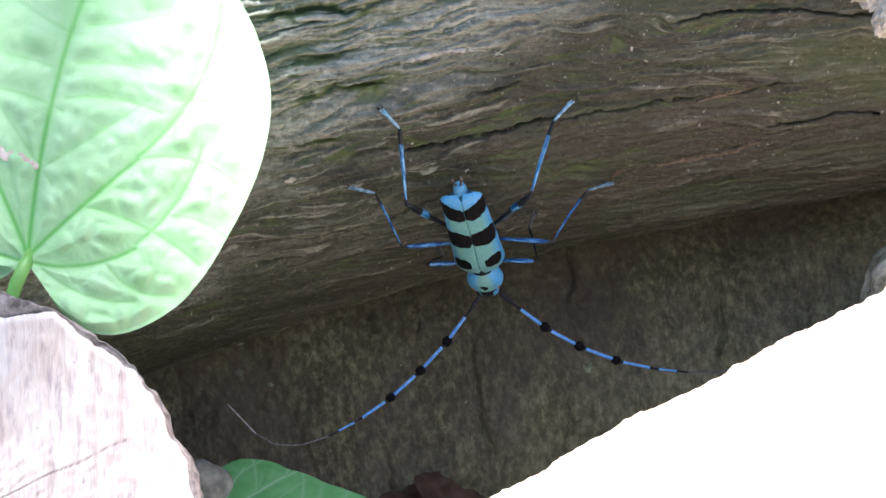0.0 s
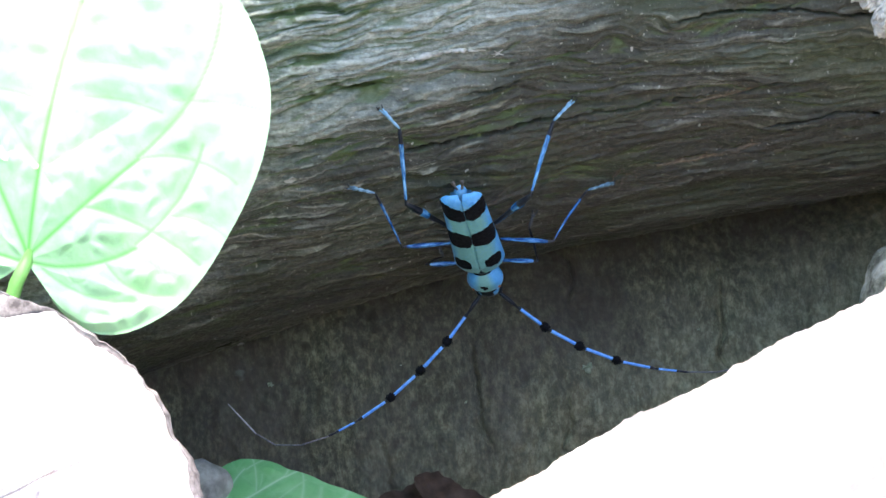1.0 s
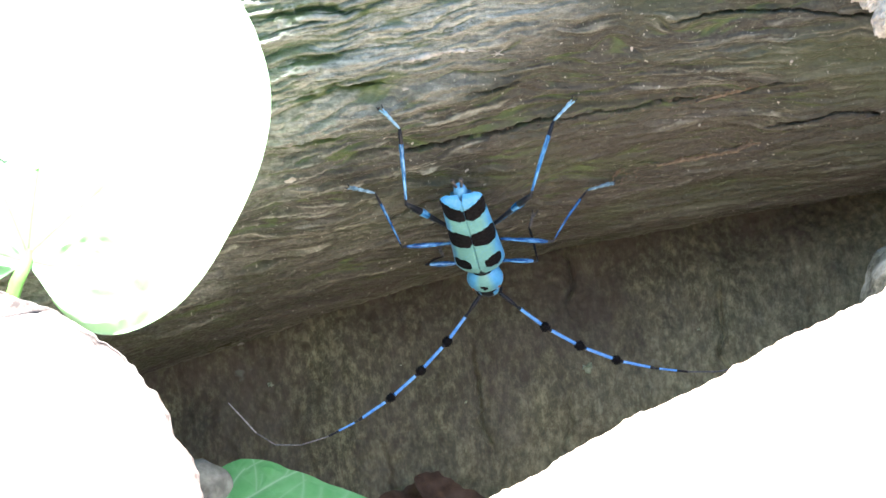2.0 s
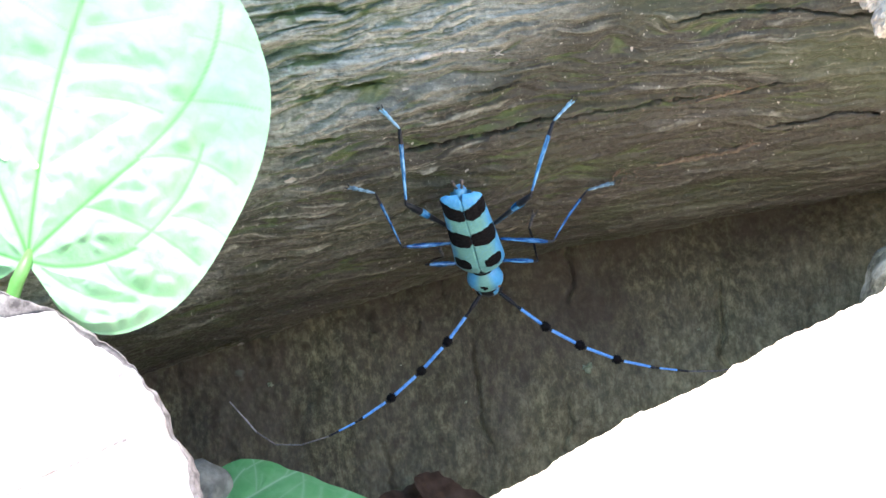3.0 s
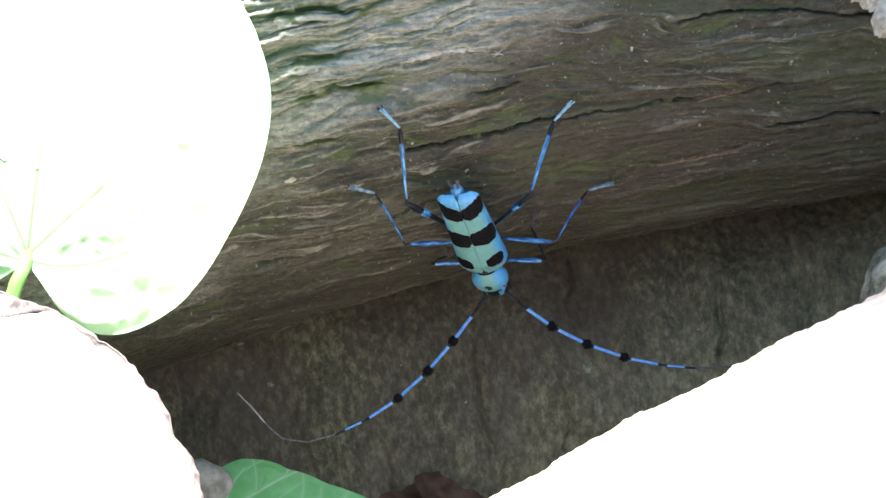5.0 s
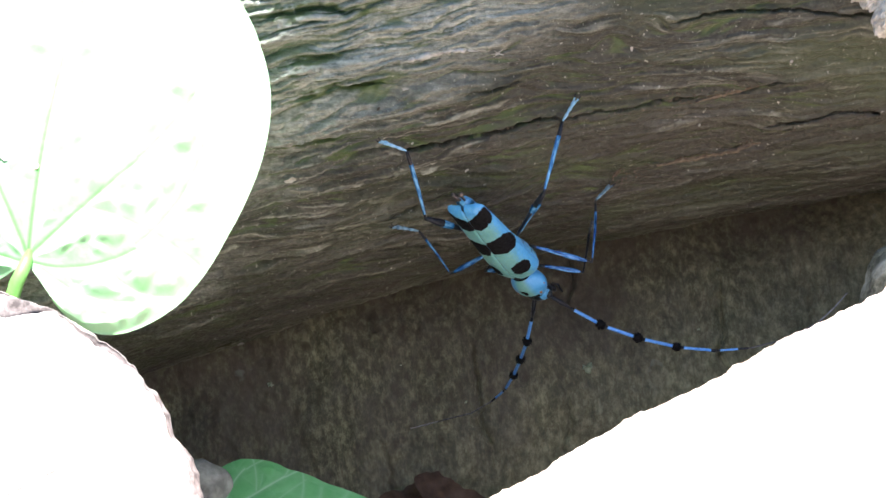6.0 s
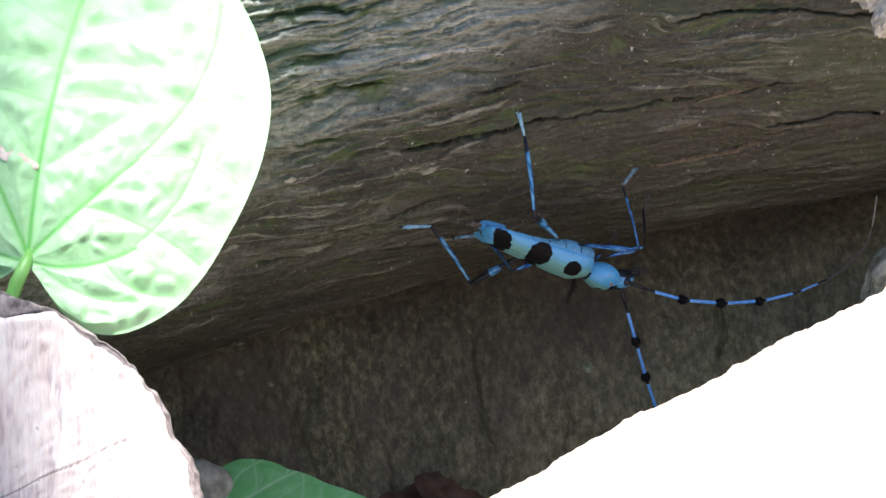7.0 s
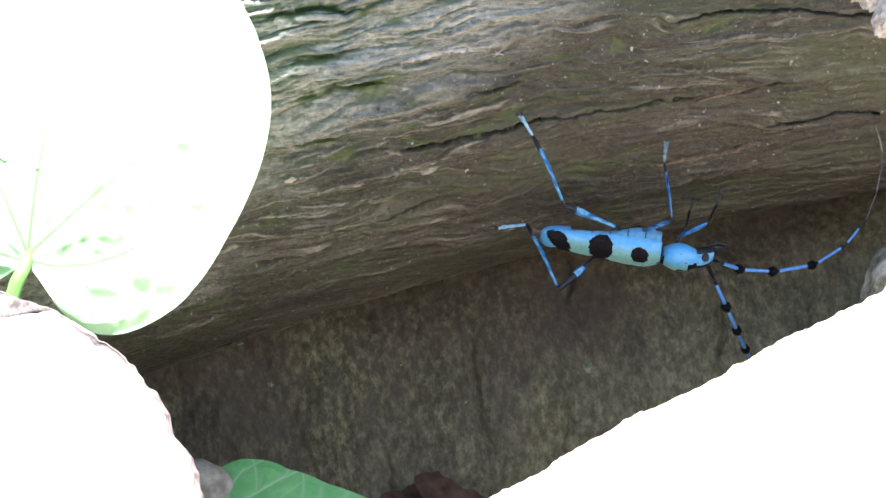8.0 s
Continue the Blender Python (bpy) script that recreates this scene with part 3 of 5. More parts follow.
# side veins: start, angle there and at the end, length, weight
MAIN_VEINS = ((0.0, 0.01, -7, 9, 0.84, 1.0), (0.0, 0.014, 34, 36, 0.30, 0.95), (0.170, 0.264, 34, -8, 0.42, 0.8), (0.003, 0.003, 92, 50, 0.22, 0.85), (0.205, 0.082, 38, 2, 0.26, 0.65))
SIDE_VEINS = ((0.089, 0.137, 92, 118, 0.26, 0.6), (0.165, 0.256, 62, 118, 0.22, 0.6), (0.214, 0.406, 75, 88, 0.18, 0.5), (0.218, 0.565, 84, 98, 0.13, 0.4),
              (0.156, 0.030, 135, 70, 0.16, 0.5), (0.034, -0.006, 120, 76, 0.20, 0.45), (0.260, 0.155, 78, 120, 0.13, 0.45), (0.110, 0.180, 70, 100, 0.07, 0.3))
RIB_VEINS = ((0.0, 0.362, 72, 102, 0.20, 0.55), (0.008, 0.445, 72, 92, 0.13, 0.45), (0.012, 0.54, 70, 62, 0.17, 0.45), (-0.015, 0.199, 46, 40, 0.26, 0.4), (0.0, 0.65, 60, 48, 0.16, 0.4))


def leaf_blade(name, size, material, seed, curl, cup, quilt=0.0065, outline=BROAD):
    rng = np.random.default_rng(seed)
    nd, nr = 460, 190
    ds = np.linspace(-134.4, 134.4, nd)
    rs = np.linspace(0.002, 1.0, nr)
    out = leaf_outline(outline, ds) + soft_noise(rng, nd, 1, 34, 1)[:, 0] * 0.0022
    x = np.sin(np.radians(ds))[:, None] * out[:, None] * rs[None, :]
    y = np.cos(np.radians(ds))[:, None] * out[:, None] * rs[None, :]
    # veins: the midrib, curved side veins from the stalk, branches across and finer ones between
    veins = []
    for s in (1, -1):
        for x0, y0, a0, a1, ln, w in (*MAIN_VEINS[0 if s > 0 else 1:], *SIDE_VEINS, *RIB_VEINS):
            vx, vy = vein_path(x0, y0, a0, a1, ln)
            veins.append((vx * s, vy - (0.03 if s < 0 and w < 0.6 else 0.0), w))
    near = np.full(x.shape, 9.0)
    mark = np.zeros(x.shape)
    for vx, vy, w in veins:
        d2 = np.full(x.shape, 9.0)
        for ax, ay, bx, by in zip(vx[:-1], vy[:-1], vx[1:], vy[1:]):
            ex, ey = bx - ax, by - ay
            q = np.clip(((x - ax) * ex + (y - ay) * ey) / (ex * ex + ey * ey), 0, 1)
            d2 = np.minimum(d2, (x - ax - ex * q) ** 2 + (y - ay - ey * q) ** 2)
        d = np.sqrt(d2)
        near = np.minimum(near, d + 0.014 * (1 - min(1, w * 1.6)))
        # vein lines, plus a soft wide band: shade of the big leaf's valleys, painted
        mark = np.maximum(mark, w * (0.75 * np.exp(-(d / (0.0026 + 0.0022 * w)) ** 2) + 0.25 * np.exp(-(d / 0.014) ** 2)))
    spots = [(rng.uniform(-0.6, 0.6), rng.uniform(-0.4, 1.0)) for _ in range(1000 if outline is BROAD else 150)]
    d1, d2 = np.full(x.shape, 9.0), np.full(x.shape, 9.0)
    for px, py in spots:
        d = np.hypot(x - px, y - py)
        d2 = np.minimum(d2, np.maximum(d, d1))
        d1 = np.minimum(d1, d)
    cell = np.clip((d2 - d1) / 0.030, 0, 1)
    cell = cell * cell * (3 - 2 * cell)
    mark = np.maximum(mark, 0.12 * np.exp(-((d2 - d1) / 0.008) ** 2))
    plane = soft_noise(rng, 300, 300, 9, 9)
    gx, gy = (x + 0.7) / 1.6 * 298, (y + 0.5) / 1.6 * 298
    ix, iy = gx.astype(int), gy.astype(int)
    fx, fy = gx - ix, gy - iy
    pucker = (plane[ix, iy] * (1 - fx) + plane[ix + 1, iy] * fx) * (1 - fy) + (plane[ix, iy + 1] * (1 - fx) + plane[ix + 1, iy + 1] * fx) * fy
    inside = np.clip((1 - rs[None, :]) / 0.12, 0.25, 1)
    relief = (quilt * (1 - np.exp(-(near / 0.030) ** 1.9)) + (pucker * 0.12 + cell * 0.72) * quilt * np.clip(near / 0.03, 0, 1)) * inside
    for _ in range(3):
        relief[1:-1] = 0.25 * relief[:-2] + 0.5 * relief[1:-1] + 0.25 * relief[2:]
        relief[:, 1:-1] = 0.25 * relief[:, :-2] + 0.5 * relief[:, 1:-1] + 0.25 * relief[:, 2:]
    z = relief + cup * np.abs(x) - curl[0] * x * x - curl[1] * (y - 0.25) ** 2
    top = np.stack([x, y, z], -1) * size
    return mesh_from_grid(name, top, [material], attr=np.clip(mark, 0, 1))


def leaf():
    holder = new("leaf")
    me = leaf_blade("blade", 0.0606, LEAF, 8, (0.20, 0.34), 0.04, 0.0125)
    blade = link("blade", me, holder, "broad bright green blade with sunken veins")
    holder.matrix_world = PILE @ Matrix.Translation(at(-54.5, -1.3, 46)) @ pose(0, 0, 0, 0, 5, 0) @ pose(0, 0, 0, -22, 0, 0) @ pose(0, 0, 0, 0, 0, -12.5)
    bm = tube([(0, 0.0016, -0.0012), (0, -0.0002, -0.0007), (-0.0006, -0.003, -0.0009), (-0.001, -0.008, -0.003), (-0.001, -0.02, -0.012), (0, -0.034, -0.030)],
              [0.0004, 0.0008, 0.0009, 0.0009, 0.0009, 0.001], 10)
    part("stalk", bm, STEM, holder, "pale green leaf stalk")
    # pale strip for a tear: the brightness seen through it is put into colour
    rng = np.random.default_rng(12)
    q = np.linspace(-1, 1, 30)
    mid = np.stack([-0.0039 + q * 0.0027, 0.0124 - q * 0.0003 + soft_noise(rng, 30, 1, 3, 1)[:, 0] * 0.00012, 0 * q], -1)
    half = 0.00065 * np.sqrt(np.clip(1 - (q * 0.5 + 0.5) ** 3, 0, 1)) + np.abs(soft_noise(rng, 30, 1, 2, 1)[:, 0]) * 0.0001
    strip = np.stack([mid + np.stack([0 * q, half * w, 0.0001 + 0.00062 * (1 - np.exp(-(np.abs(mid[:, 0]) / 0.0022) ** 1.9)) - 0.0001 * w * w], -1) for w in (-1, -0.5, 0, 0.5, 1)], 1)
    link("tear_patch", mesh_from_grid("tear_patch", strip, [TEAR_PALE]), holder, "pale strip standing for sunlit things seen through a tear")
    tagged(holder, "large heart-shaped green leaf in bright sun", "leaf")


def low_leaf():
    holder = new("leaf")
    link("blade", leaf_blade("blade", 0.029, LEAF_LOW, 9, (0.2, 0.2), 0.35, 0.003, SLENDER), holder)
    holder.matrix_world = PILE @ Matrix.Translation(at(-28.6, -34.0, -7)) @ pose(0, 0, 0, -48, 0, 0) @ pose(0, 0, 0, 0, 0, -94)
    bm = tube([(0, 0.002, -0.001), (0, -0.004, -0.003), (0.001, -0.012, -0.012), (0.002, -0.016, -0.03)], [0.0006, 0.0008, 0.0008, 0.0009], 8)
    part("stalk", bm, STEM, holder)
    tagged(holder, "small shaded green leaf low between the logs", "leaf")


leaf()
low_leaf()


# ---- small debris on the wood ----
def rest(h, v, lift=0.0):
    """A pose lying on the upper log where it appears at h, v: z away from the wood."""
    hp, phi = log_spot(h, v)
    us, ph, relief = GRAIN
    lift += max(-0.3, relief[min(np.searchsorted(us, hp), len(us) - 1), min(np.searchsorted(ph, phi), 655)])
    p = log_surface(hp, phi, lift)
    c, down = log_axis(hp)
    z = Vector((down[0] * math.sin(radians(phi)), down[1] * math.sin(radians(phi)), math.cos(radians(phi))))
    x = Vector((-down[1], down[0], 0)).normalized()
    return PILE @ Matrix.Translation(p * 0.001) @ Matrix((x, z.cross(x), z)).transposed().to_4x4()


def chip(h, v, length, wide, turn, seed, label, material):
    """A small curled chip of bark or leaf on the log."""
    rng = np.random.default_rng(seed)
    q, w = np.linspace(-1, 1, 14)[:, None], np.linspace(-1, 1, 7)[None, :]
    edge = wide * np.sqrt(np.clip(1 - 0.9 * q ** 2, 0, 1)) * (1 + 0.2 * soft_noise(rng, 14, 1, 3, 1))
    x = length * q + 0 * w
    y = edge * w + 0.15 * length * np.sin(q * 2.2)
    z = 0.25 + 0.18 * length * q ** 2 + 0.2 * edge * w ** 2 + soft_noise(rng, 14, 7, 2, 2) * 0.04
    top = np.stack([x, y, z], -1)
    both = np.concatenate([top, (top - np.array([0, 0, 0.12]))[:, ::-1]], axis=1) * 0.001
    ob = new("wood_chip", mesh_from_grid("wood_chip", both, [material], close=True))
    ob.matrix_world = rest(h, v) @ pose(0, 0, 0, 0, 0, turn)
    tagged(ob, label, "wood chip", "chips on the log")


def straw_cross(h, v):
    ob_bm = tube([(-0.0008, -0.0001, 0.0002), (0, 0, 0.0005), (0.0008, 0.0003, 0.0003)], [0.00006, 0.00008, 0.00005], 6)
    tube([(-0.0004, 0.0004, 0.0003), (0.0001, 0, 0.0006), (0.0007, -0.0005, 0.0003)], [0.00006, 0.00008, 0.00005], 6, bm=ob_bm)
    tube([(-0.0006, -0.0004, 0.0003), (0, -0.00005, 0.0006)], [0.00006, 0.00007], 6, bm=ob_bm)
    ob = part("straw", ob_bm, FLUFF, None)
    ob.matrix_world = rest(h, v)
    tagged(ob, "tiny crossed bits of pale straw on the weathered log", "straw")


def stone():
    rng = np.random.default_rng(17)
    a, b = np.linspace(0, 2 * math.pi, 40, endpoint=False)[None, :], np.linspace(0.02, math.pi - 0.02, 22)[:, None]
    r = 1 + 0.09 * soft_noise(rng, 22, 40, 5, 6) + 0.02 * soft_noise(rng, 22, 40, 1.2, 1.2)
    pts = np.stack([r * np.sin(b) * np.cos(a) * 0.0034, r * np.sin(b) * np.sin(a) * 0.0042, r * np.cos(b) * 0.003], -1)
    ob = new("stone", mesh_from_grid("stone", pts, [STONE], close=True))
    ob.matrix_world = PILE @ Matrix.Translation(at(-31.4, -31.9, -9)) @ pose(0, 0, 0, 20, 10, 15)
    tagged(ob, "small pale grey stone wedged beside the cut log", "stone")


def dry_leaf(h, v, g, size, turns, seed, label):
    """A curled brown dead leaf."""
    rng = np.random.default_rng(seed)
    q, w = np.linspace(-1, 1, 40)[:, None], np.linspace(-1, 1, 20)[None, :]
    edge = 0.42 * np.sqrt(np.clip(1 - q ** 2, 0.002, 1)) * (1 + 0.06 * soft_noise(rng, 40, 1, 3, 1))
    z = 0.30 * q ** 2 + 0.5 * (edge * w) ** 2 * 3 + 0.03 * soft_noise(rng, 40, 20, 4, 4)
    top = np.stack([q + 0 * w, edge * w + 0.1 * q ** 2, z], -1) * size
    ob = new("dead_leaf", mesh_from_grid("dead_leaf", top, [DEAD]))
    ob.matrix_world = PILE @ Matrix.Translation(at(h, v, g)) @ pose(0, 0, 0, *turns)
    tagged(ob, label, "dead leaf")


def lichen(h, v, size, seed):
    """A pale crust on the dark log."""
    rng = np.random.default_rng(seed)
    g = -40.0
    for _ in range(6):
        p = at(h, v, g) * 1000
        off = p.y - DARK_MID[1] - 0.12 * p.x
        g = DARK_MID[2] - 0.02 * p.x + math.sqrt((DARK_R + 0.2) ** 2 - off ** 2)
    a, r = np.linspace(0, 2 * math.pi, 24, endpoint=False)[None, :], np.linspace(0.02, 1, 7)[:, None]
    edge = size * (1 + 0.25 * soft_noise(rng, 1, 24, 1, 2))
    pts = np.stack([r * edge * np.cos(a), 0.8 * r * edge * np.sin(a), 0.25 * size * (1 - r ** 3) + 0.05 * soft_noise(rng, 7, 24, 2, 2) * size - 0.3 * r], -1)
    ob = new("lichen", mesh_from_grid("lichen", pts * 0.001, [CRUST], close=True))
    ob.matrix_world = PILE @ Matrix.Translation(at(h, v, g + 0.1)) @ pose(0, 0, 0, -math.degrees(math.asin(off / (DARK_R + 1))), 0, 0)
    tagged(ob, "small pale crust of lichen on the dark log", "lichen", "lichens on the dark log")


for k, (h, v, size) in enumerate(((18.9, -15.5, 0.85), (-22.6, -17.7, 0.4), (-25.8, -12.6, 0.35), (3.0, -20.0, 0.2), (33.5, -10.4, 0.22), (-5.5, -15.2, 0.2))):
    lichen(h, v, size, 200 + k)


def crumbs():
    """Crumbs of rotten brown wood caught along the drying cracks."""
    rnd = random.Random(51)
    bm = bmesh.new()
    for ha, va, hb, vb, count in ((21, 17.6, 42, 21.4, 70), (30, 11.2, 42, 14.2, 45), (22, 8.6, 27, 10.6, 30), (44, 15.8, 56, 18.4, 20), (2, 14, 20, 18, 25), (29, 20, 38, 20.8, 18)):
        for _ in range(count):
            q = rnd.random()
            m = rest(ha + (hb - ha) * q, va + (vb - va) * q + rnd.gauss(0, 0.35), 0.05) @ pose(0, 0, 0, rnd.uniform(0, 180), rnd.uniform(0, 180), rnd.uniform(0, 180))
            got = bmesh.ops.create_icosphere(bm, subdivisions=1, radius=1)
            size = rnd.uniform(0.05, 0.17) * MM
            for v in got["verts"]:
                v.co = m @ Vector((v.co.x * size * 1.9, v.co.y * size, v.co.z * size * 0.7)) + Vector([rnd.uniform(-0.2, 0.2) * size for _ in range(3)])
            tone = 1 if rnd.random() < 0.4 else 0
            for face in {f for v in got["verts"] for f in v.link_faces}:
                face.material_index = tone
    tagged(part("wood_crumbs", bm, [BROWN, RUST], None), "crumbs of rotten brown wood along the cracks of the log", "wood crumbs", kind="stuff")


def fibre():
    ob = part("plant_fibre", tube([at(48.4, -7.2, -33), at(48.1, -8.5, -32.4), at(47.7, -9.9, -33)], [0.00005, 0.00008, 0.00005], 6), FLUFF, None)
    tagged(ob, "fine pale plant fibre hanging on the dark log", "plant fibre")


def torn_lip(rows, seed, label, material):
    """A long torn lip of wood along a crack: places along it, and its half width, mm."""
    rng = np.random.default_rng(seed)
    n = 60
    q = np.linspace(0, 1, n)
    hs, vs = np.interp(q, [r[0] for r in rows], [r[1] for r in rows]), np.interp(q, [r[0] for r in rows], [r[2] for r in rows])
    half = np.interp(q, [r[0] for r in rows], [r[3] for r in rows]) * (1 + 0.3 * soft_noise(rng, n, 1, 3, 1)[:, 0])
    pts = []
    for h, v, w in zip(hs, vs, half):
        m = rest(h, v, 0.02)
        pts.append([tuple(m @ Vector((0, y * w * MM, z * MM))) for y, z in ((-1, -0.3), (-0.8, 0.10), (-0.2, 0.22), (0.4, 0.20), (0.9, 0.05), (1, -0.3))])
    ob = new("torn_wood", mesh_from_grid("torn_wood", np.array(pts)[::-1], [material]))
    tagged(ob, label, "torn wood")


crumbs()
fibre()
torn_lip(((0, 28.0, 10.7, 0.10), (0.35, 33.0, 11.6, 0.28), (0.6, 37.0, 12.6, 0.34), (0.85, 40.0, 13.4, 0.2), (1, 41.6, 13.8, 0.06)), 61, "long torn lip of tan rotten wood along a crack", RUST)
torn_lip(((0, 33.0, 19.1, 0.08), (0.3, 35.5, 19.7, 0.26), (0.7, 39.0, 20.6, 0.24), (1, 42.0, 21.4, 0.06)), 62, "short torn lip of brown rotten wood along a crack", RUST)
torn_lip(((0, -5.6, 24.3, 0.06), (0.3, -2.5, 25.1, 0.32), (0.6, 0.8, 25.9, 0.34), (0.8, 3.4, 26.1, 0.2), (1, 5.6, 26.0, 0.05)), 63, "pale cream lip of bare wood on the weathered log", FLUFF)
stone()
dry_leaf(1.0, -33.6, -34, 0.0065, (-35, 10, -25), 18, "curled brown dead leaf lying low between the logs")
dry_leaf(-6.5, -35.0, -36, 0.007, (-50, 0, 30), 19, "crumpled brown dead leaf under the dark log")
straw_cross(7.1, 25.8)
PALE_CHIP, BROWN_CHIP = "tiny curled pale chip lying on the log", "tiny curled brown flake of bark on the log"
for k, (h, v, length, wide, turn, label, material) in enumerate((
        (-20.1, 9.3, 0.78, 0.27, -15, PALE_CHIP, FLUFF), (43.9, 19.3, 0.42, 0.13, 60, PALE_CHIP, FLUFF), (24.7, 26.2, 0.34, 0.16, 70, PALE_CHIP, FLUFF),
        (-4.9, 20.9, 0.4, 0.22, -20, PALE_CHIP, FLUFF), (11.3, 3.9, 0.6, 0.22, 30, BROWN_CHIP, BROWN), (-26.5, -12.4, 0.5, 0.28, 20, PALE_CHIP, FLUFF),
        (22.9, 10.1, 0.9, 0.3, 40, BROWN_CHIP, BROWN), (45.5, 25.0, 0.2, 0.18, 0, PALE_CHIP, FLUFF), (3.0, 10.7, 0.3, 0.12, 10, PALE_CHIP, FLUFF),
        (54.2, 14.5, 0.18, 0.14, 0, PALE_CHIP, FLUFF), (-4.0, 13.8, 0.2, 0.12, 0, PALE_CHIP, FLUFF), (-8.5, 18.6, 0.3, 0.12, 25, BROWN_CHIP, BROWN),
        (16.0, 22.5, 0.16, 0.12, 0, PALE_CHIP, FLUFF), (33.5, 16.5, 0.2, 0.1, 30, PALE_CHIP, FLUFF))):
    chip(h, v, length, wide, turn, 100 + k, label, material)


# ---- the beetle ----
CASE_END = -15.8                               # end of the wing cases along the body, mm
REAR, FORE = -17.8, 4.6                        # wing tips and front of the pronotum along the body, mm
# hip place in the body (x ahead, y left, z up), femur, tibia, tarsus, mm
LEGS = {"hind": ((-5.6, 2.2, -1.5), 11.0, 10.2, 4.2), "middle": ((-2.6, 2.2, -1.7), 8.5, 10.0, 4.0), "front": ((2.0, 1.3, -1.5), 6.4, 7.2, 3.2)}


def glide(rows, t):
    """The values of a table at t: a smooth course through its rows that never overshoots."""
    ts = [r[0] for r in rows]
    if t <= ts[0] or t >= ts[-1]:
        return list(rows[0][1:] if t <= ts[0] else rows[-1][1:])
    i = max(k for k in range(len(ts)) if ts[k] <= t)
    h = ts[i + 1] - ts[i]
    q = (t - ts[i]) / h

    def steep(k, c):
        if k == 0 or k == len(ts) - 1:
            return 0.0
        a = (rows[k][c] - rows[k - 1][c]) / (ts[k] - ts[k - 1])
        b = (rows[k + 1][c] - rows[k][c]) / (ts[k + 1] - ts[k])
        return 2 * a * b / (a + b) if a * b > 0 else 0.0

    out = []
    for c in range(1, len(rows[0])):
        a, b, m0, m1 = rows[i][c], rows[i + 1][c], steep(i, c) * h, steep(i + 1, c) * h
        out.append(a * (1 + 2 * q) * (1 - q) ** 2 + m0 * q * (1 - q) ** 2 + b * q * q * (3 - 2 * q) + m1 * q * q * (q - 1))
    return out


def body_pose(t):
    """The beetle's pose in the pile frame: from where its tail and pronotum appear, its depth and its roll."""
    th, tv, fh, fv, g, roll = glide(BODY, t)
    length = (FORE - REAR) * MM
    dg = 10.0
    for _ in range(12):
        a, b = at(th, tv, g + dg / 2), at(fh, fv, g - dg / 2)
        flat = math.hypot(b.x - a.x, b.y - a.y)
        dg = math.sqrt(max(0.0, length ** 2 - flat ** 2)) * 1000
    fwd = (b - a).normalized()
    up = (Vector((0, 0, 1)) - fwd * fwd.z).normalized()
    right = fwd.cross(up)
    up = up * math.cos(radians(roll)) + right * math.sin(radians(roll))
    left = up.cross(fwd)
    turn = Matrix((fwd, left, up)).transposed().to_4x4()
    return Matrix.Translation(a - fwd * REAR * MM - up * (1.2 - 0.0135 * roll) * MM) @ turn


def on_log(h, v, lift):
    """Where a foot that appears at h, v stands on the upper log, lift mm above the wood."""
    g, hp = 10.0, h
    for _ in range(14):
        p = at(h, v, g) * 1000
        c, down = log_axis(hp)
        d = Vector((p.x - c[0], p.y - c[1]))
        hp += (d.x * -down[1] + d.y * down[0]) / 1.047
        off = d.x * down[0] + d.y * down[1]
        r = LOG_R + lift
        g = LOG_G + math.sqrt(max(4.0, r * r - off * off))
    return at(h, v, g)


def aim(frm, to, up):
    """A pose at frm with x towards to and z near up."""
    x = (to - frm).normalized()
    z = (up - x * up.dot(x)).normalized()
    return Matrix.Translation(frm) @ Matrix((x, z.cross(x), z)).transposed().to_4x4()


def leg_joints(kind, side, t, row):
    """Hip, knee, ankle and toe in the pile frame."""
    ah, av, eh, ev, lift, swing = row
    hip, l1, l2, l3 = LEGS[kind]
    body = body_pose(t)
    hip = body @ (Vector((hip[0], hip[1] * side, hip[2])) * MM)
    ankle = on_log(ah, av, 1.1 + lift)
    toe = on_log(eh, ev, 0.6 + lift)
    toe = ankle + (toe - ankle).normalized() * l3 * MM
    l1, l2 = l1 * MM, l2 * MM
    d = ankle - hip
    n = d.normalized()
    dist = min(max(d.length, abs(l1 - l2) * 1.05), (l1 + l2) * 0.998)
    if dist != d.length:
        toe += hip + n * dist - ankle
        ankle = hip + n * dist
    x = (dist * dist + l1 * l1 - l2 * l2) / (2 * dist)
    r = math.sqrt(max(0.0, l1 * l1 - x * x))
    up = body.to_3x3() @ Vector((0, 0, 1))
    e1 = (up - n * up.dot(n)).normalized()
    e2 = n.cross(e1)
    knee = hip + n * x + (e1 * math.cos(radians(swing)) + e2 * math.sin(radians(swing))) * r
    return hip, knee, ankle, toe


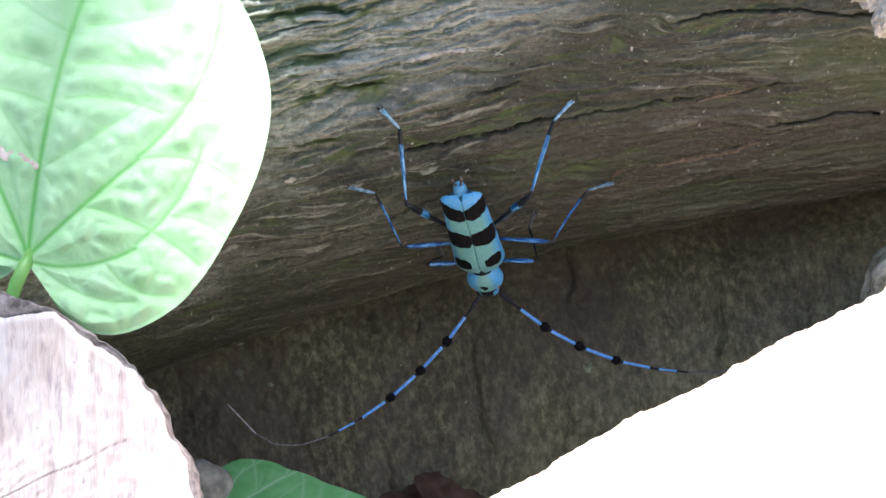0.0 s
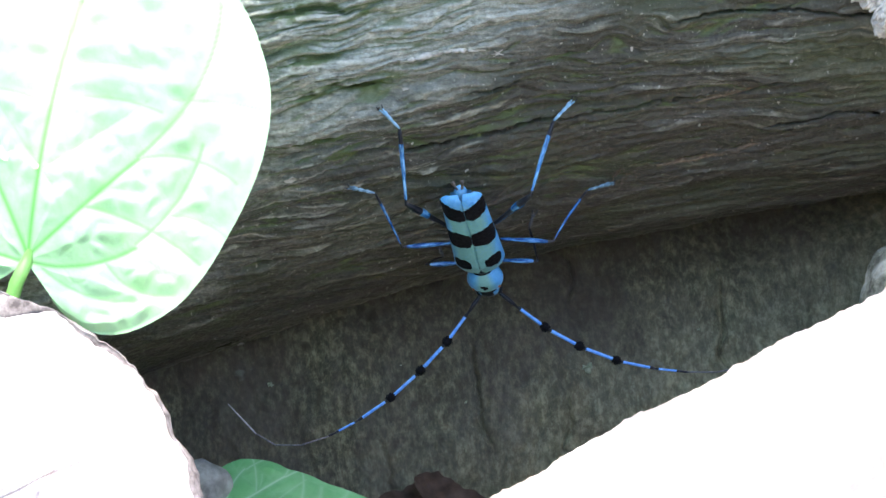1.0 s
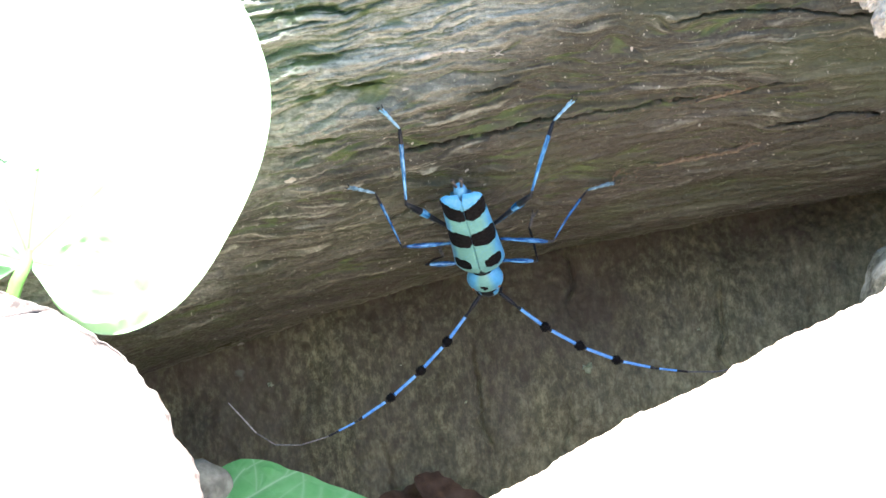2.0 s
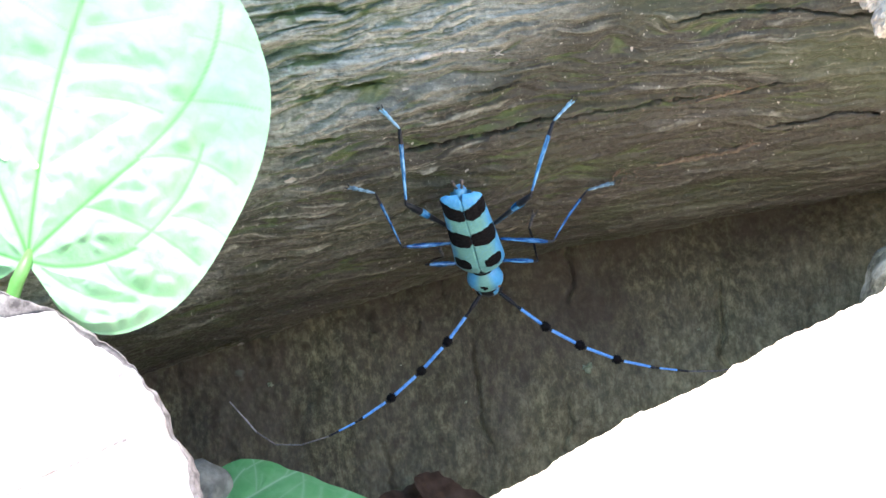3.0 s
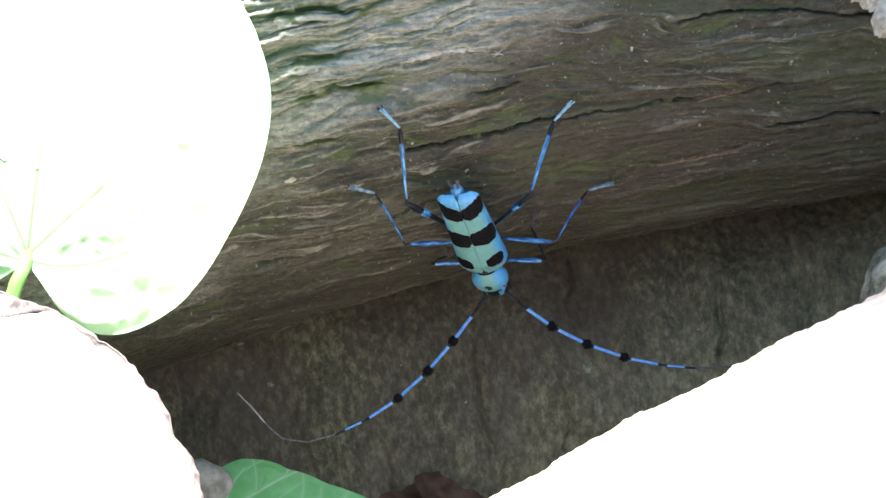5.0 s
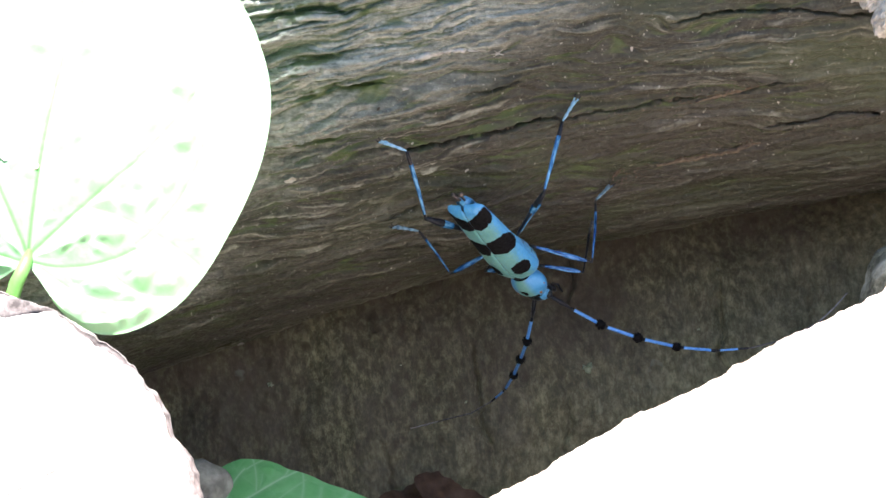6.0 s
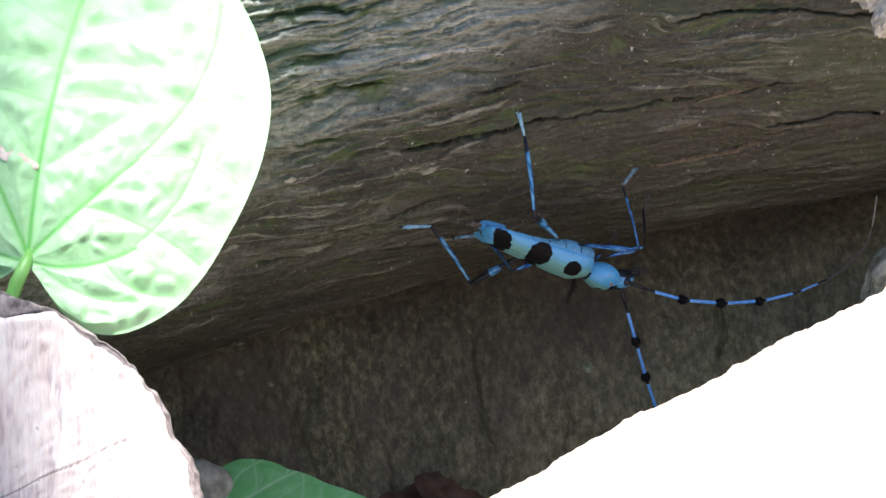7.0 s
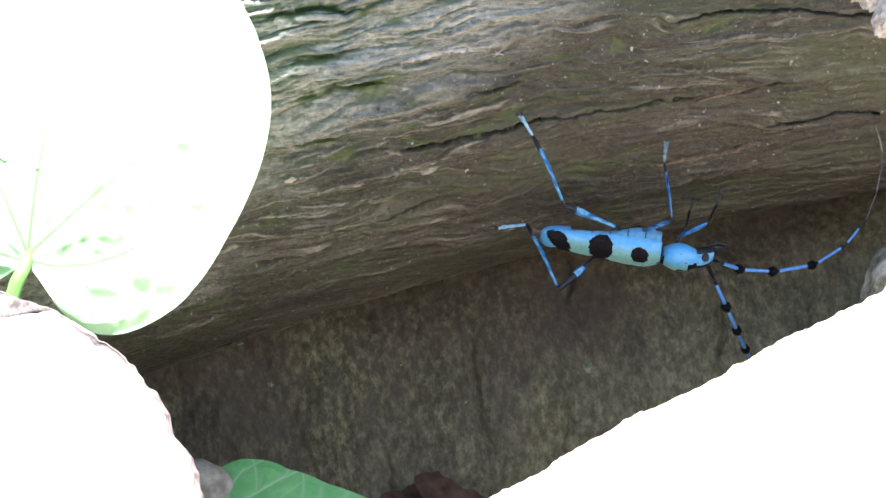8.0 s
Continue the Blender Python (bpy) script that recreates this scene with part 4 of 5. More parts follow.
# the beetle's course: time, tail and pronotum as they appear, depth, roll
BODY = [
    (0, 1.92, 7.59, 5.86, -5.11, 5.98, 13.05),
    (4.2, 1.87, 7.59, 5.86, -5.11, 5.98, 13.05),
    (4.7, 1.67, 7.71, 6.06, -5.16, 5.98, 15.05),
    (5.25, 0.71, 7.74, 7.28, -4.79, 5.99, 27.62),
    (5.8, -0.47, 7.78, 8.77, -4.33, 6.0, 42.98),
    (6.0, 1.48, 6.52, 12.22, -5.25, 5.51, 49.5),
    (6.2, 2.1, 6.11, 15.94, -4.45, 5.0, 62.99),
    (6.4, 2.73, 5.61, 18.55, -4.01, 5.0, 68.0),
    (6.6, 3.02, 5.52, 19.36, -3.59, 5.0, 69.98),
    (6.8, 2.36, 3.66, 20.31, -3.41, 4.8, 70.97),
    (7.0, 3.14, 3.0, 22.44, -3.69, 4.5, 73.0),
    (7.2, 4.44, 2.12, 25.56, -2.73, 4.2, 74.0),
    (7.4, 6.04, 2.23, 27.86, -1.76, 4.01, 75.04),
    (7.6, 8.96, 2.44, 31.13, -1.67, 4.01, 75.01),
    (7.8, 9.9, 1.67, 32.71, -1.24, 4.02, 75.04),
    (8.0, 10.69, 1.98, 33.44, -0.93, 4.02, 75.04),
]
FEET = {}
FEET["hind", 1] = [
    (0, 14.5, 16.78, 17.18, 19.67, 0, -6),
    (4.7, 14.5, 16.78, 17.18, 19.67, 0, -6),
    (5.8, 14.68, 16.55, 17.23, 19.34, 0, 0),
    (6, 15.64, 16.7, 17.23, 19.34, 0, 3),
    (6.2, 15.69, 16.7, 17.38, 19.44, 0, 6),
    (6.4, 15.79, 16.94, 17.23, 19.34, 0, 12),
    (6.6, 15.79, 16.84, 17.23, 19.34, 1, 12),
    (6.65, 15.79, 16.84, 17.23, 19.34, 1, 12),
    (6.72, 13.05, 15.88, 13.55, 18.74, 2.5, 18),
    (6.8, 10.31, 14.92, 9.88, 18.14, 2, 24),
    (7, 10.67, 14.76, 9.85, 18.12, 3, 18),
    (7.2, 10.91, 14.76, 9.76, 18.12, 2, 21),
    (7.4, 11.15, 14.52, 9.71, 18.12, 1, 21),
    (7.6, 11.63, 14.76, 9.76, 18.12, 1, 27),
    (7.8, 11.78, 14.76, 9.76, 18.12, 0, 30),
    (8, 11.78, 14.76, 9.76, 18.12, 0, 30),
]
FEET["hind", -1] = [
    (0, -5.69, 15.75, -8.58, 18.85, 0.5, -33),
    (4.7, -5.69, 15.75, -8.58, 18.85, 0.5, -33),
    (5.8, -5.51, 15.98, -8.49, 18.76, 0, -30),
    (5.86, -5.51, 15.98, -8.49, 18.76, 0, -30),
    (6, -4.79, 12.85, -8.63, 14.29, 2, -27),
    (6.2, -4.06, 8.86, -8.1, 10.35, 0, -27),
    (6.4, -3.92, 8.86, -8.1, 10.45, 0.5, -24),
    (6.6, -3.92, 8.96, -8.1, 10.45, 0, -21),
    (6.8, -3.92, 8.86, -8.1, 10.45, 0, -24),
    (6.86, -3.92, 8.86, -8.1, 10.45, 0, -24),
    (7, -1.54, 2.98, -6.35, 2.83, 2, -45),
    (7.2, 2.88, 3.46, -1.54, 3.56, 0.5, 9),
    (7.4, 2.98, 3.7, -1.54, 3.56, 0, 12),
    (7.46, 2.98, 3.7, -1.54, 3.56, 0, 12),
    (7.6, 5.77, 2.83, 1.68, 1.68, 2.5, 18),
    (7.8, 10.96, 3.12, 7.59, 2.74, 3, 9),
    (8, 10.96, 3.22, 7.69, 2.83, 3, 12),
]
FEET["middle", 1] = [
    (0, 18.91, 7.72, 22.61, 8.75, 0, -15),
    (4.7, 18.91, 7.72, 22.61, 8.75, 0, -15),
    (5.8, 19.3, 7.08, 22.52, 8.77, 0, -15),
    (6, 19.97, 6.36, 23, 9.49, 0, -15),
    (6.05, 19.97, 6.36, 23, 9.49, 0, -15),
    (6.2, 22.62, 8.53, 25.4, 10.69, 1, -12),
    (6.4, 22.76, 8.29, 25.4, 10.69, 2, -9),
    (6.6, 23, 8.43, 25.4, 10.69, 2, -9),
    (6.8, 23, 8.53, 25.4, 10.69, 2, -12),
    (7, 23.46, 8.27, 25.48, 10.91, 2, -15),
    (7.2, 24.28, 8.27, 25, 10.67, 3, -6),
    (7.26, 24.28, 8.27, 25, 10.67, 3, -6),
    (7.4, 28.12, 3.22, 27.88, 4.57, 2, -27),
    (7.6, 28.7, 11.39, 29.23, 14.18, 3, 0),
    (7.8, 28.94, 11.39, 29.23, 14.18, 3, 0),
    (8, 28.94, 11.39, 29.23, 14.18, 3, 0),
]
FEET["middle", -1] = [
    (0, -8.91, 7.31, -12.41, 8.13, 2, -60),
    (4.7, -8.91, 7.31, -12.41, 8.13, 2, -60),
    (5.1, -8.91, 7.31, -12.41, 8.13, 2, -60),
    (5.35, -5.84, 4.88, -9.54, 5.84, 3, -62),
    (5.6, -3.44, 2.76, -6.9, 3, 3, -63),
    (5.8, -3.44, 2.76, -6.9, 3, 3, -63),
    (6, -3.2, 2.37, -6.9, 3, 2, -75),
    (6.2, -2.48, 2.04, -6.08, 2.42, 3, -72),
    (6.4, 4.73, 1.94, 1.75, 1.65, 1, 27),
    (6.6, 4.73, 1.94, 1.75, 1.65, 1, 27),
    (6.8, 5.21, 2.04, 1.75, 1.65, 1, 33),
    (7, 5.05, 1.78, 2.16, 1.54, 1, 42),
    (7.4, 14.87, 0.96, 12.28, 1.18, 0, 30),
    (8, 21.9, 1.7, 19.31, 1.85, 0, 15),
]
FEET["front", 1] = [
    (0, 11.28, 2.78, 11.7, 4.01, 0.5, -21),
    (4.7, 11.28, 2.78, 11.7, 4.01, 0.5, -21),
    (5.8, 14.13, 3.03, 15.24, 4.88, 0, -24),
    (6.2, 26.12, 1.31, 27.33, 3, 4, -33),
    (6.3, 28.2, 1.7, 31.5, 2.9, 5, -60),
    (6.4, 24.35, 3, 26.12, 7.08, 2, -81),
    (6.5, 29.07, 1.92, 32.2, 2.66, 5, -60),
    (6.6, 26.12, 5.88, 27.47, 7.71, 1, -39),
    (6.8, 26.12, 5.88, 27.47, 7.71, 1, -39),
    (7, 26.2, 5.38, 27.26, 7.55, 0.5, -57),
    (7.2, 30.86, 7.45, 32.06, 9.23, 1, -36),
    (7.4, 32.3, 7.31, 34.85, 10.91, 0.5, -63),
    (7.6, 33.07, 7.55, 34.71, 10.91, 0, -63),
    (7.8, 34.61, 4.9, 35.33, 6.1, 2, -93),
    (8, 35.81, 5.77, 36.15, 6.82, 2, -90),
]
FEET["front", -1] = [
    (0, 0.07, -1.04, -0.44, 0.07, 0, 63),
    (4.7, 0.07, -1.04, -0.44, 0.07, 0, 63),
    (5.8, 4.88, -0.67, 4.51, 0.81, 0, 45),
    (6.4, 15.98, 0.07, 15.98, 1.18, 0, 42),
    (7.2, 24.86, 2.15, 25.6, 3.18, 0, 18),
    (7.4, 28.5, 3, 29.2, 5, 3, -30),
    (7.6, 32.45, 4.18, 33.17, 7.06, 2, -78),
    (7.8, 32.11, 4.66, 32.69, 7.45, 1, -72),
    (8, 32.35, 5.14, 33.89, 7.93, 0.5, -57),
]
FEELER_LEFT = [
    (0, 13.9, -10.6, -5, 23.4, -14.8, -6, 36, -16.1, -7, 45.6, -12.7, -8, 48.2, -7.3, -8),
    (4.7, 14.2, -10.5, -5, 24, -14.6, -6, 36.3, -15.8, -7, 45.9, -12.5, -8, 48.5, -7.3, -8),
    (5.8, 17.8, -9.6, -4, 28, -13.1, -5, 37.4, -13.7, -6, 46.3, -11.5, -8, 52.4, -5.1, -8),
    (6, 21.3, -10.2, -3.5, 31, -12.9, -4, 40, -13, -5, 48.5, -10, -6.5, 54.5, -4, -6),
    (6.2, 25, -8.6, -3, 35.8, -10.1, -3, 45.2, -9, -4, 50.8, -6.6, -5, 55.2, -2.1, -4),
    (6.4, 27.7, -7.8, -2.5, 38.2, -8.6, -3, 46.6, -7.5, -4, 51.8, -5.2, -5, 55.9, 0, -3),
    (6.6, 28.8, -7.4, -2, 39.5, -8.1, -3, 47.1, -6.8, -4, 52.2, -4.4, -5, 56.3, 1.6, -2),
]
FEELER_LEFT += [
    (6.8, 29.7, -6.2, -2, 40, -5.7, -3.5, 48, -3.8, -4.5, 53.5, -1, -5, 56.6, 5, 0),
    (7, 31.5, -6.7, -2, 41.1, -6.9, -4, 49.3, -4.5, -5, 55.2, 0.1, -5, 57, 8.2, 2),
    (7.3, 34.6, -4.2, -2, 44.2, -3.6, -4, 51.1, 0.1, -5, 55.5, 9, -4, 54.6, 16, 5),
    (7.6, 38.9, -3.9, -3, 47.1, -3.5, -4, 53.1, 0.8, -5, 55.9, 8.6, -4, 54.9, 14, 4),
    (8, 40.4, -2.9, -3, 48.5, -2.1, -4, 54.9, 3, -5, 57.5, 11.5, -2, 56.2, 17.4, 6),
]
FEELER_RIGHT = [
    (0, 0.3, -12.4, -4, -7, -19.6, -3, -15.7, -24.8, -2, -22.5, -25.5, -1, -28.2, -20.3, 0),
    (4.7, 0.7, -12.2, -4, -6.2, -19.3, -3, -15.1, -24.6, -2, -22.1, -25.4, -1, -27.1, -20.1, 0),
    (5.8, 6.6, -11.8, -8, 2.1, -18.4, -14, -1.8, -21, -18, -6.2, -22.5, -20, -9.2, -22.1, -22),
    (6.2, 16.4, -11.2, -8, 16.5, -15.8, -24, 16.3, -18.4, -31, 14.9, -20.6, -34, 13.8, -21.8, -36),
    (6.6, 21, -10.3, -8, 22.3, -14.7, -21, 23.2, -18.4, -28, 23.7, -21.4, -32, 24.1, -23.6, -34),
]
FEELER_RIGHT += [
    (6.8, 22.8, -10.2, -6, 24.4, -15.5, -14, 26, -20, -20, 27, -24, -24, 27.4, -27, -26),
    (7, 25.2, -12, -3, 27.5, -19.9, -6, 29.3, -24.3, -10, 30.4, -28, -14, 30.8, -31, -18),
    (7.2, 29.5, -11, -4, 31.8, -17, -9, 34, -22.4, -13, 35.2, -26.2, -16, 35.8, -29, -19),
    (7.4, 32.7, -9.8, -4, 35.8, -15.8, -10, 38.2, -20.6, -15, 39.7, -24.3, -18, 40.4, -27.3, -20),
    (8, 37.8, -9.2, -3, 40, -14, -11, 41.9, -18.4, -16, 43.4, -22.1, -20, 44.1, -25.1, -22),
]


MARKS = ((0.850, 0.43, 0.087, 0.49), (0.494, 0.43, 0.099, 0.47), (0.168, 0.40, 0.070, 0.27))     # along, round, half sizes


def elytron_shape(side, ns=170, nt_=56):
    """Points (mm) of a wing case, which of them are black, and how blue the rest is."""
    s = np.linspace(0, 1, ns)[:, None]
    q = np.linspace(0, 1, nt_)[None, :]
    tail = np.clip((s - 0.90) / 0.10, 0, 1)
    wide = (3.32 - 0.52 * np.clip((s - 0.06) / 0.8, 0, 1)) * np.sqrt(np.clip(1 - 0.6 * tail ** 4, 0.02, 1))
    wide = wide * (0.74 + 0.26 * np.sqrt(np.clip(s / 0.08, 0, 1)))
    inner = 0.02 + 0.30 * np.clip((s - 0.955) / 0.045, 0, 1) ** 1.3
    high = 1.75 + 0.6 * np.clip(s / 0.12, 0, 1) - 1.25 * np.clip((s - 0.2) / 0.8, 0, 1) ** 1.25
    high = high * np.sqrt(np.clip(1 - 0.97 * tail ** 2.5, 0.01, 1))
    th = q * math.radians(103)
    y = inner + (wide - inner) * np.sin(np.minimum(th, math.pi / 2)) ** 0.95 - np.where(th > math.pi / 2, 0.9 * (th - math.pi / 2), 0)
    z = high * np.sign(np.cos(th)) * np.abs(np.cos(th)) ** 0.95 * np.where(th > math.pi / 2, 0.7, 1.0) - 0.12 * np.exp(-(y / 0.12) ** 2)
    y = y + 0.14 * np.clip((q - 0.94) / 0.06, 0, 1) * np.clip((0.98 - s) / 0.2, 0, 1)                  # flanged outer edge
    z = z - 0.10 * np.exp(-((q - 0.93) / 0.02) ** 2) * np.clip((0.95 - s) / 0.2, 0, 1)
    x = CASE_END * s * np.ones_like(q)
    rng = np.random.default_rng(40 + side)
    rough = soft_noise(rng, ns, nt_, 2.2, 2.2)
    z = z + rough * 0.012
    arc = q * np.ones_like(s)
    edge = soft_noise(rng, ns, nt_, 7, 5) * 0.10 + soft_noise(rng, ns, nt_, 2, 2) * 0.04
    inside = np.zeros(arc.shape, bool)
    for k, (sc, qc, hs, hq) in enumerate(MARKS):
        if k == 0:
            sc = sc - 0.055 * (1 - arc / 0.5)
        inside |= np.abs((s - sc) / hs) ** 2.4 + np.abs((arc - qc) / hq) ** 2.6 + edge < 1.0
    # bluer outwards and behind, with the sky's reflection painted in
    tint = np.clip((arc - 0.36) / 0.34, 0, 1) + np.clip((s - 0.80) / 0.14, 0, 1) + 0.12 * rough
    return np.stack([x, y * side, z], -1), inside, np.clip(tint, 0, 1)


def elytron(side, parent):
    """A wing case: long, convex, rounded behind, with three velvet-black marks."""
    pts, inside, tint = elytron_shape(side)
    pts, slots = pts * MM, inside[:-1, :-1]
    if side < 0:
        pts, slots, tint = pts[:, ::-1], slots[:, ::-1], tint[:, ::-1]
    return link("wing_case", mesh_from_grid("wing_case", pts[::-1], [SHELL, HAIR_BLACK], slots=slots[::-1], attr=tint[::-1], attr_name="side"), parent,
                "pale blue wing case with velvet-black marks")


SPOT = (3.4, 48.0)                              # orange spot: along the body, degrees from the top


def lathe_x(rows, sides, material, name, parent, label="", slots=None, flat=1.0):
    """A body turned about x: rows of x, half width, half height, height of the centre (mm)."""
    a = np.linspace(0, 2 * math.pi, sides, endpoint=False)
    pts = np.array([np.stack([np.full(sides, x), w * np.cos(a), c + h * np.sin(a) * np.where(np.sin(a) < 0, flat, 1.0)], -1) for x, w, h, c in rows]) * MM
    sl = None
    if slots is not None:
        sl = np.array([[slots(x, t) for t in a] for x, _, _, _ in rows[:-1]])
    # bluer flanks: sky light on the pronotum goes into the colour
    blue = np.repeat(np.clip((np.abs(np.cos(a)) - 0.25) / 0.4, 0, 1)[None], len(rows), axis=0)
    me = mesh_from_grid(name, pts, material if isinstance(material, list) else [material], close=True, slots=sl, attr=blue, attr_name="side")
    return link(name, me, parent, label)


def limb(name, length, stops, slots, mats, parent, label, hairs=0, seed=0, bend=0.0):
    """A leg or feeler piece along x: stops of (share of the length, radius mm); slots: material of each stretch."""
    bm = tube([(length * q * MM, 0, bend * math.sin(q * math.pi) * length * MM) for q, _ in stops], [r * MM for _, r in stops], 9, slot=slots)
    return part(name, bm, mats, parent, label)


def two_sided(name, length, stops, slots, mats, parent, label, side):
    """A hind thigh: black with one blue band in front, blue behind."""
    ob = limb(name, length, stops, slots, mats, parent, label)
    for f in ob.data.polygons:
        q = f.center.x / (length * MM)
        blue = 0.57 < q < 0.74 if f.normal.y * side > -0.3 else 0.12 < q < 0.8
        f.material_index = 1 if blue else 0
    return ob


def tarsus(name, length, parent, skin, label):
    """A foot: three flat lobed joints and two claws."""
    bm = bmesh.new()
    for q0, q1, w in ((0.0, 0.34, 0.23), (0.30, 0.58, 0.26), (0.54, 0.78, 0.32)):
        x0, x1 = length * q0 * MM, length * q1 * MM
        bm = tube([(x0, 0, 0), (x0 * 0.7 + x1 * 0.3, 0, 0), (x0 * 0.25 + x1 * 0.75, 0, 0), (x1, 0, 0)],
                  [w * 0.45 * MM, w * 0.75 * MM, w * MM, w * 0.7 * MM], 8, bm=bm, slot=[0, 0, 0])
    for s in (-1, 1):
        bm = tube([(length * 0.72 * MM, s * 0.1 * MM, 0), (length * 0.9 * MM, s * 0.28 * MM, 0.1 * MM), (length * MM, s * 0.42 * MM, -0.15 * MM)],
                  [0.14 * MM, 0.11 * MM, 0.05 * MM], 6, bm=bm, slot=[0, 1])
    ob = part(name, bm, [skin, LIMB_DARK], parent, label)
    return ob


def tuft(parent, x, size, seed):
    """A dense brush of short black hairs round a feeler joint."""
    rnd = random.Random(seed)
    bm = bmesh.new()
    blob(bm, (x * MM, 0, 0), (size * 0.5 * MM, size * 0.42 * MM, size * 0.42 * MM))
    for _ in range(420):
        a, u = rnd.uniform(0, 2 * math.pi), rnd.uniform(-1, 1)
        c = math.sqrt(1 - u * u)
        n = Vector((u, c * math.cos(a), c * math.sin(a)))
        p = Vector((x * MM, 0, 0)) + Vector((n.x * 0.46, n.y * 0.38, n.z * 0.38)) * size * MM
        e = p + n * size * rnd.uniform(0.10, 0.24) * MM
        side = n.orthogonal().normalized() * 0.035 * MM
        up = n.cross(side).normalized() * 0.035 * MM
        vs = [bm.verts.new(p + side), bm.verts.new(p - side * 0.5 + up), bm.verts.new(p - side * 0.5 - up), bm.verts.new(e)]
        for k in range(3):
            bm.faces.new((vs[k], vs[(k + 1) % 3], vs[3]))
    return part("hair_tuft", bm, HAIR_BLACK, parent, "brush of black hairs")


SEGMENTS = (3.4, 4.95, 5.2, 5.3, 4.9, 4.4, 3.8, 3.4, 3.0, 2.7, 2.7)     # feeler joints from the head, mm


def feeler(side, parent):
    got = []
    for k, ln in enumerate(SEGMENTS):
        r = (0.30, 0.24, 0.24, 0.23, 0.20, 0.15, 0.11, 0.10, 0.10, 0.10, 0.08)[k]
        if k == 0:
            stops, slots = [(0, 0.14), (0.1, 0.26), (0.6, 0.30), (1, 0.18)], [0, 0, 0]
        else:
            stops = [(0, r * 0.75), (0.05, r * 0.95), (0.12, r), (0.66, r), (0.86, r), (0.94, r * 1.1), (1, r * 0.8)]
            blue = 1 if k < 6 else 2 if k < 9 else 3
            slots = [0, 0, blue, 0 if k > 4 else blue, 0, 0] if k < 6 else [blue] * 6
        ob = limb("feeler_joint", ln, stops, slots, [LIMB_DARK, FEELER_BLUE, FEELER_GREY, FEELER_PALE], parent, "blue feeler joint with a black end")
        if 1 <= k <= 3:
            tuft(ob, ln * 0.93, (1.35, 1.35, 1.25)[k - 1], 60 + k + 10 * side)
        got.append(ob)
    return got


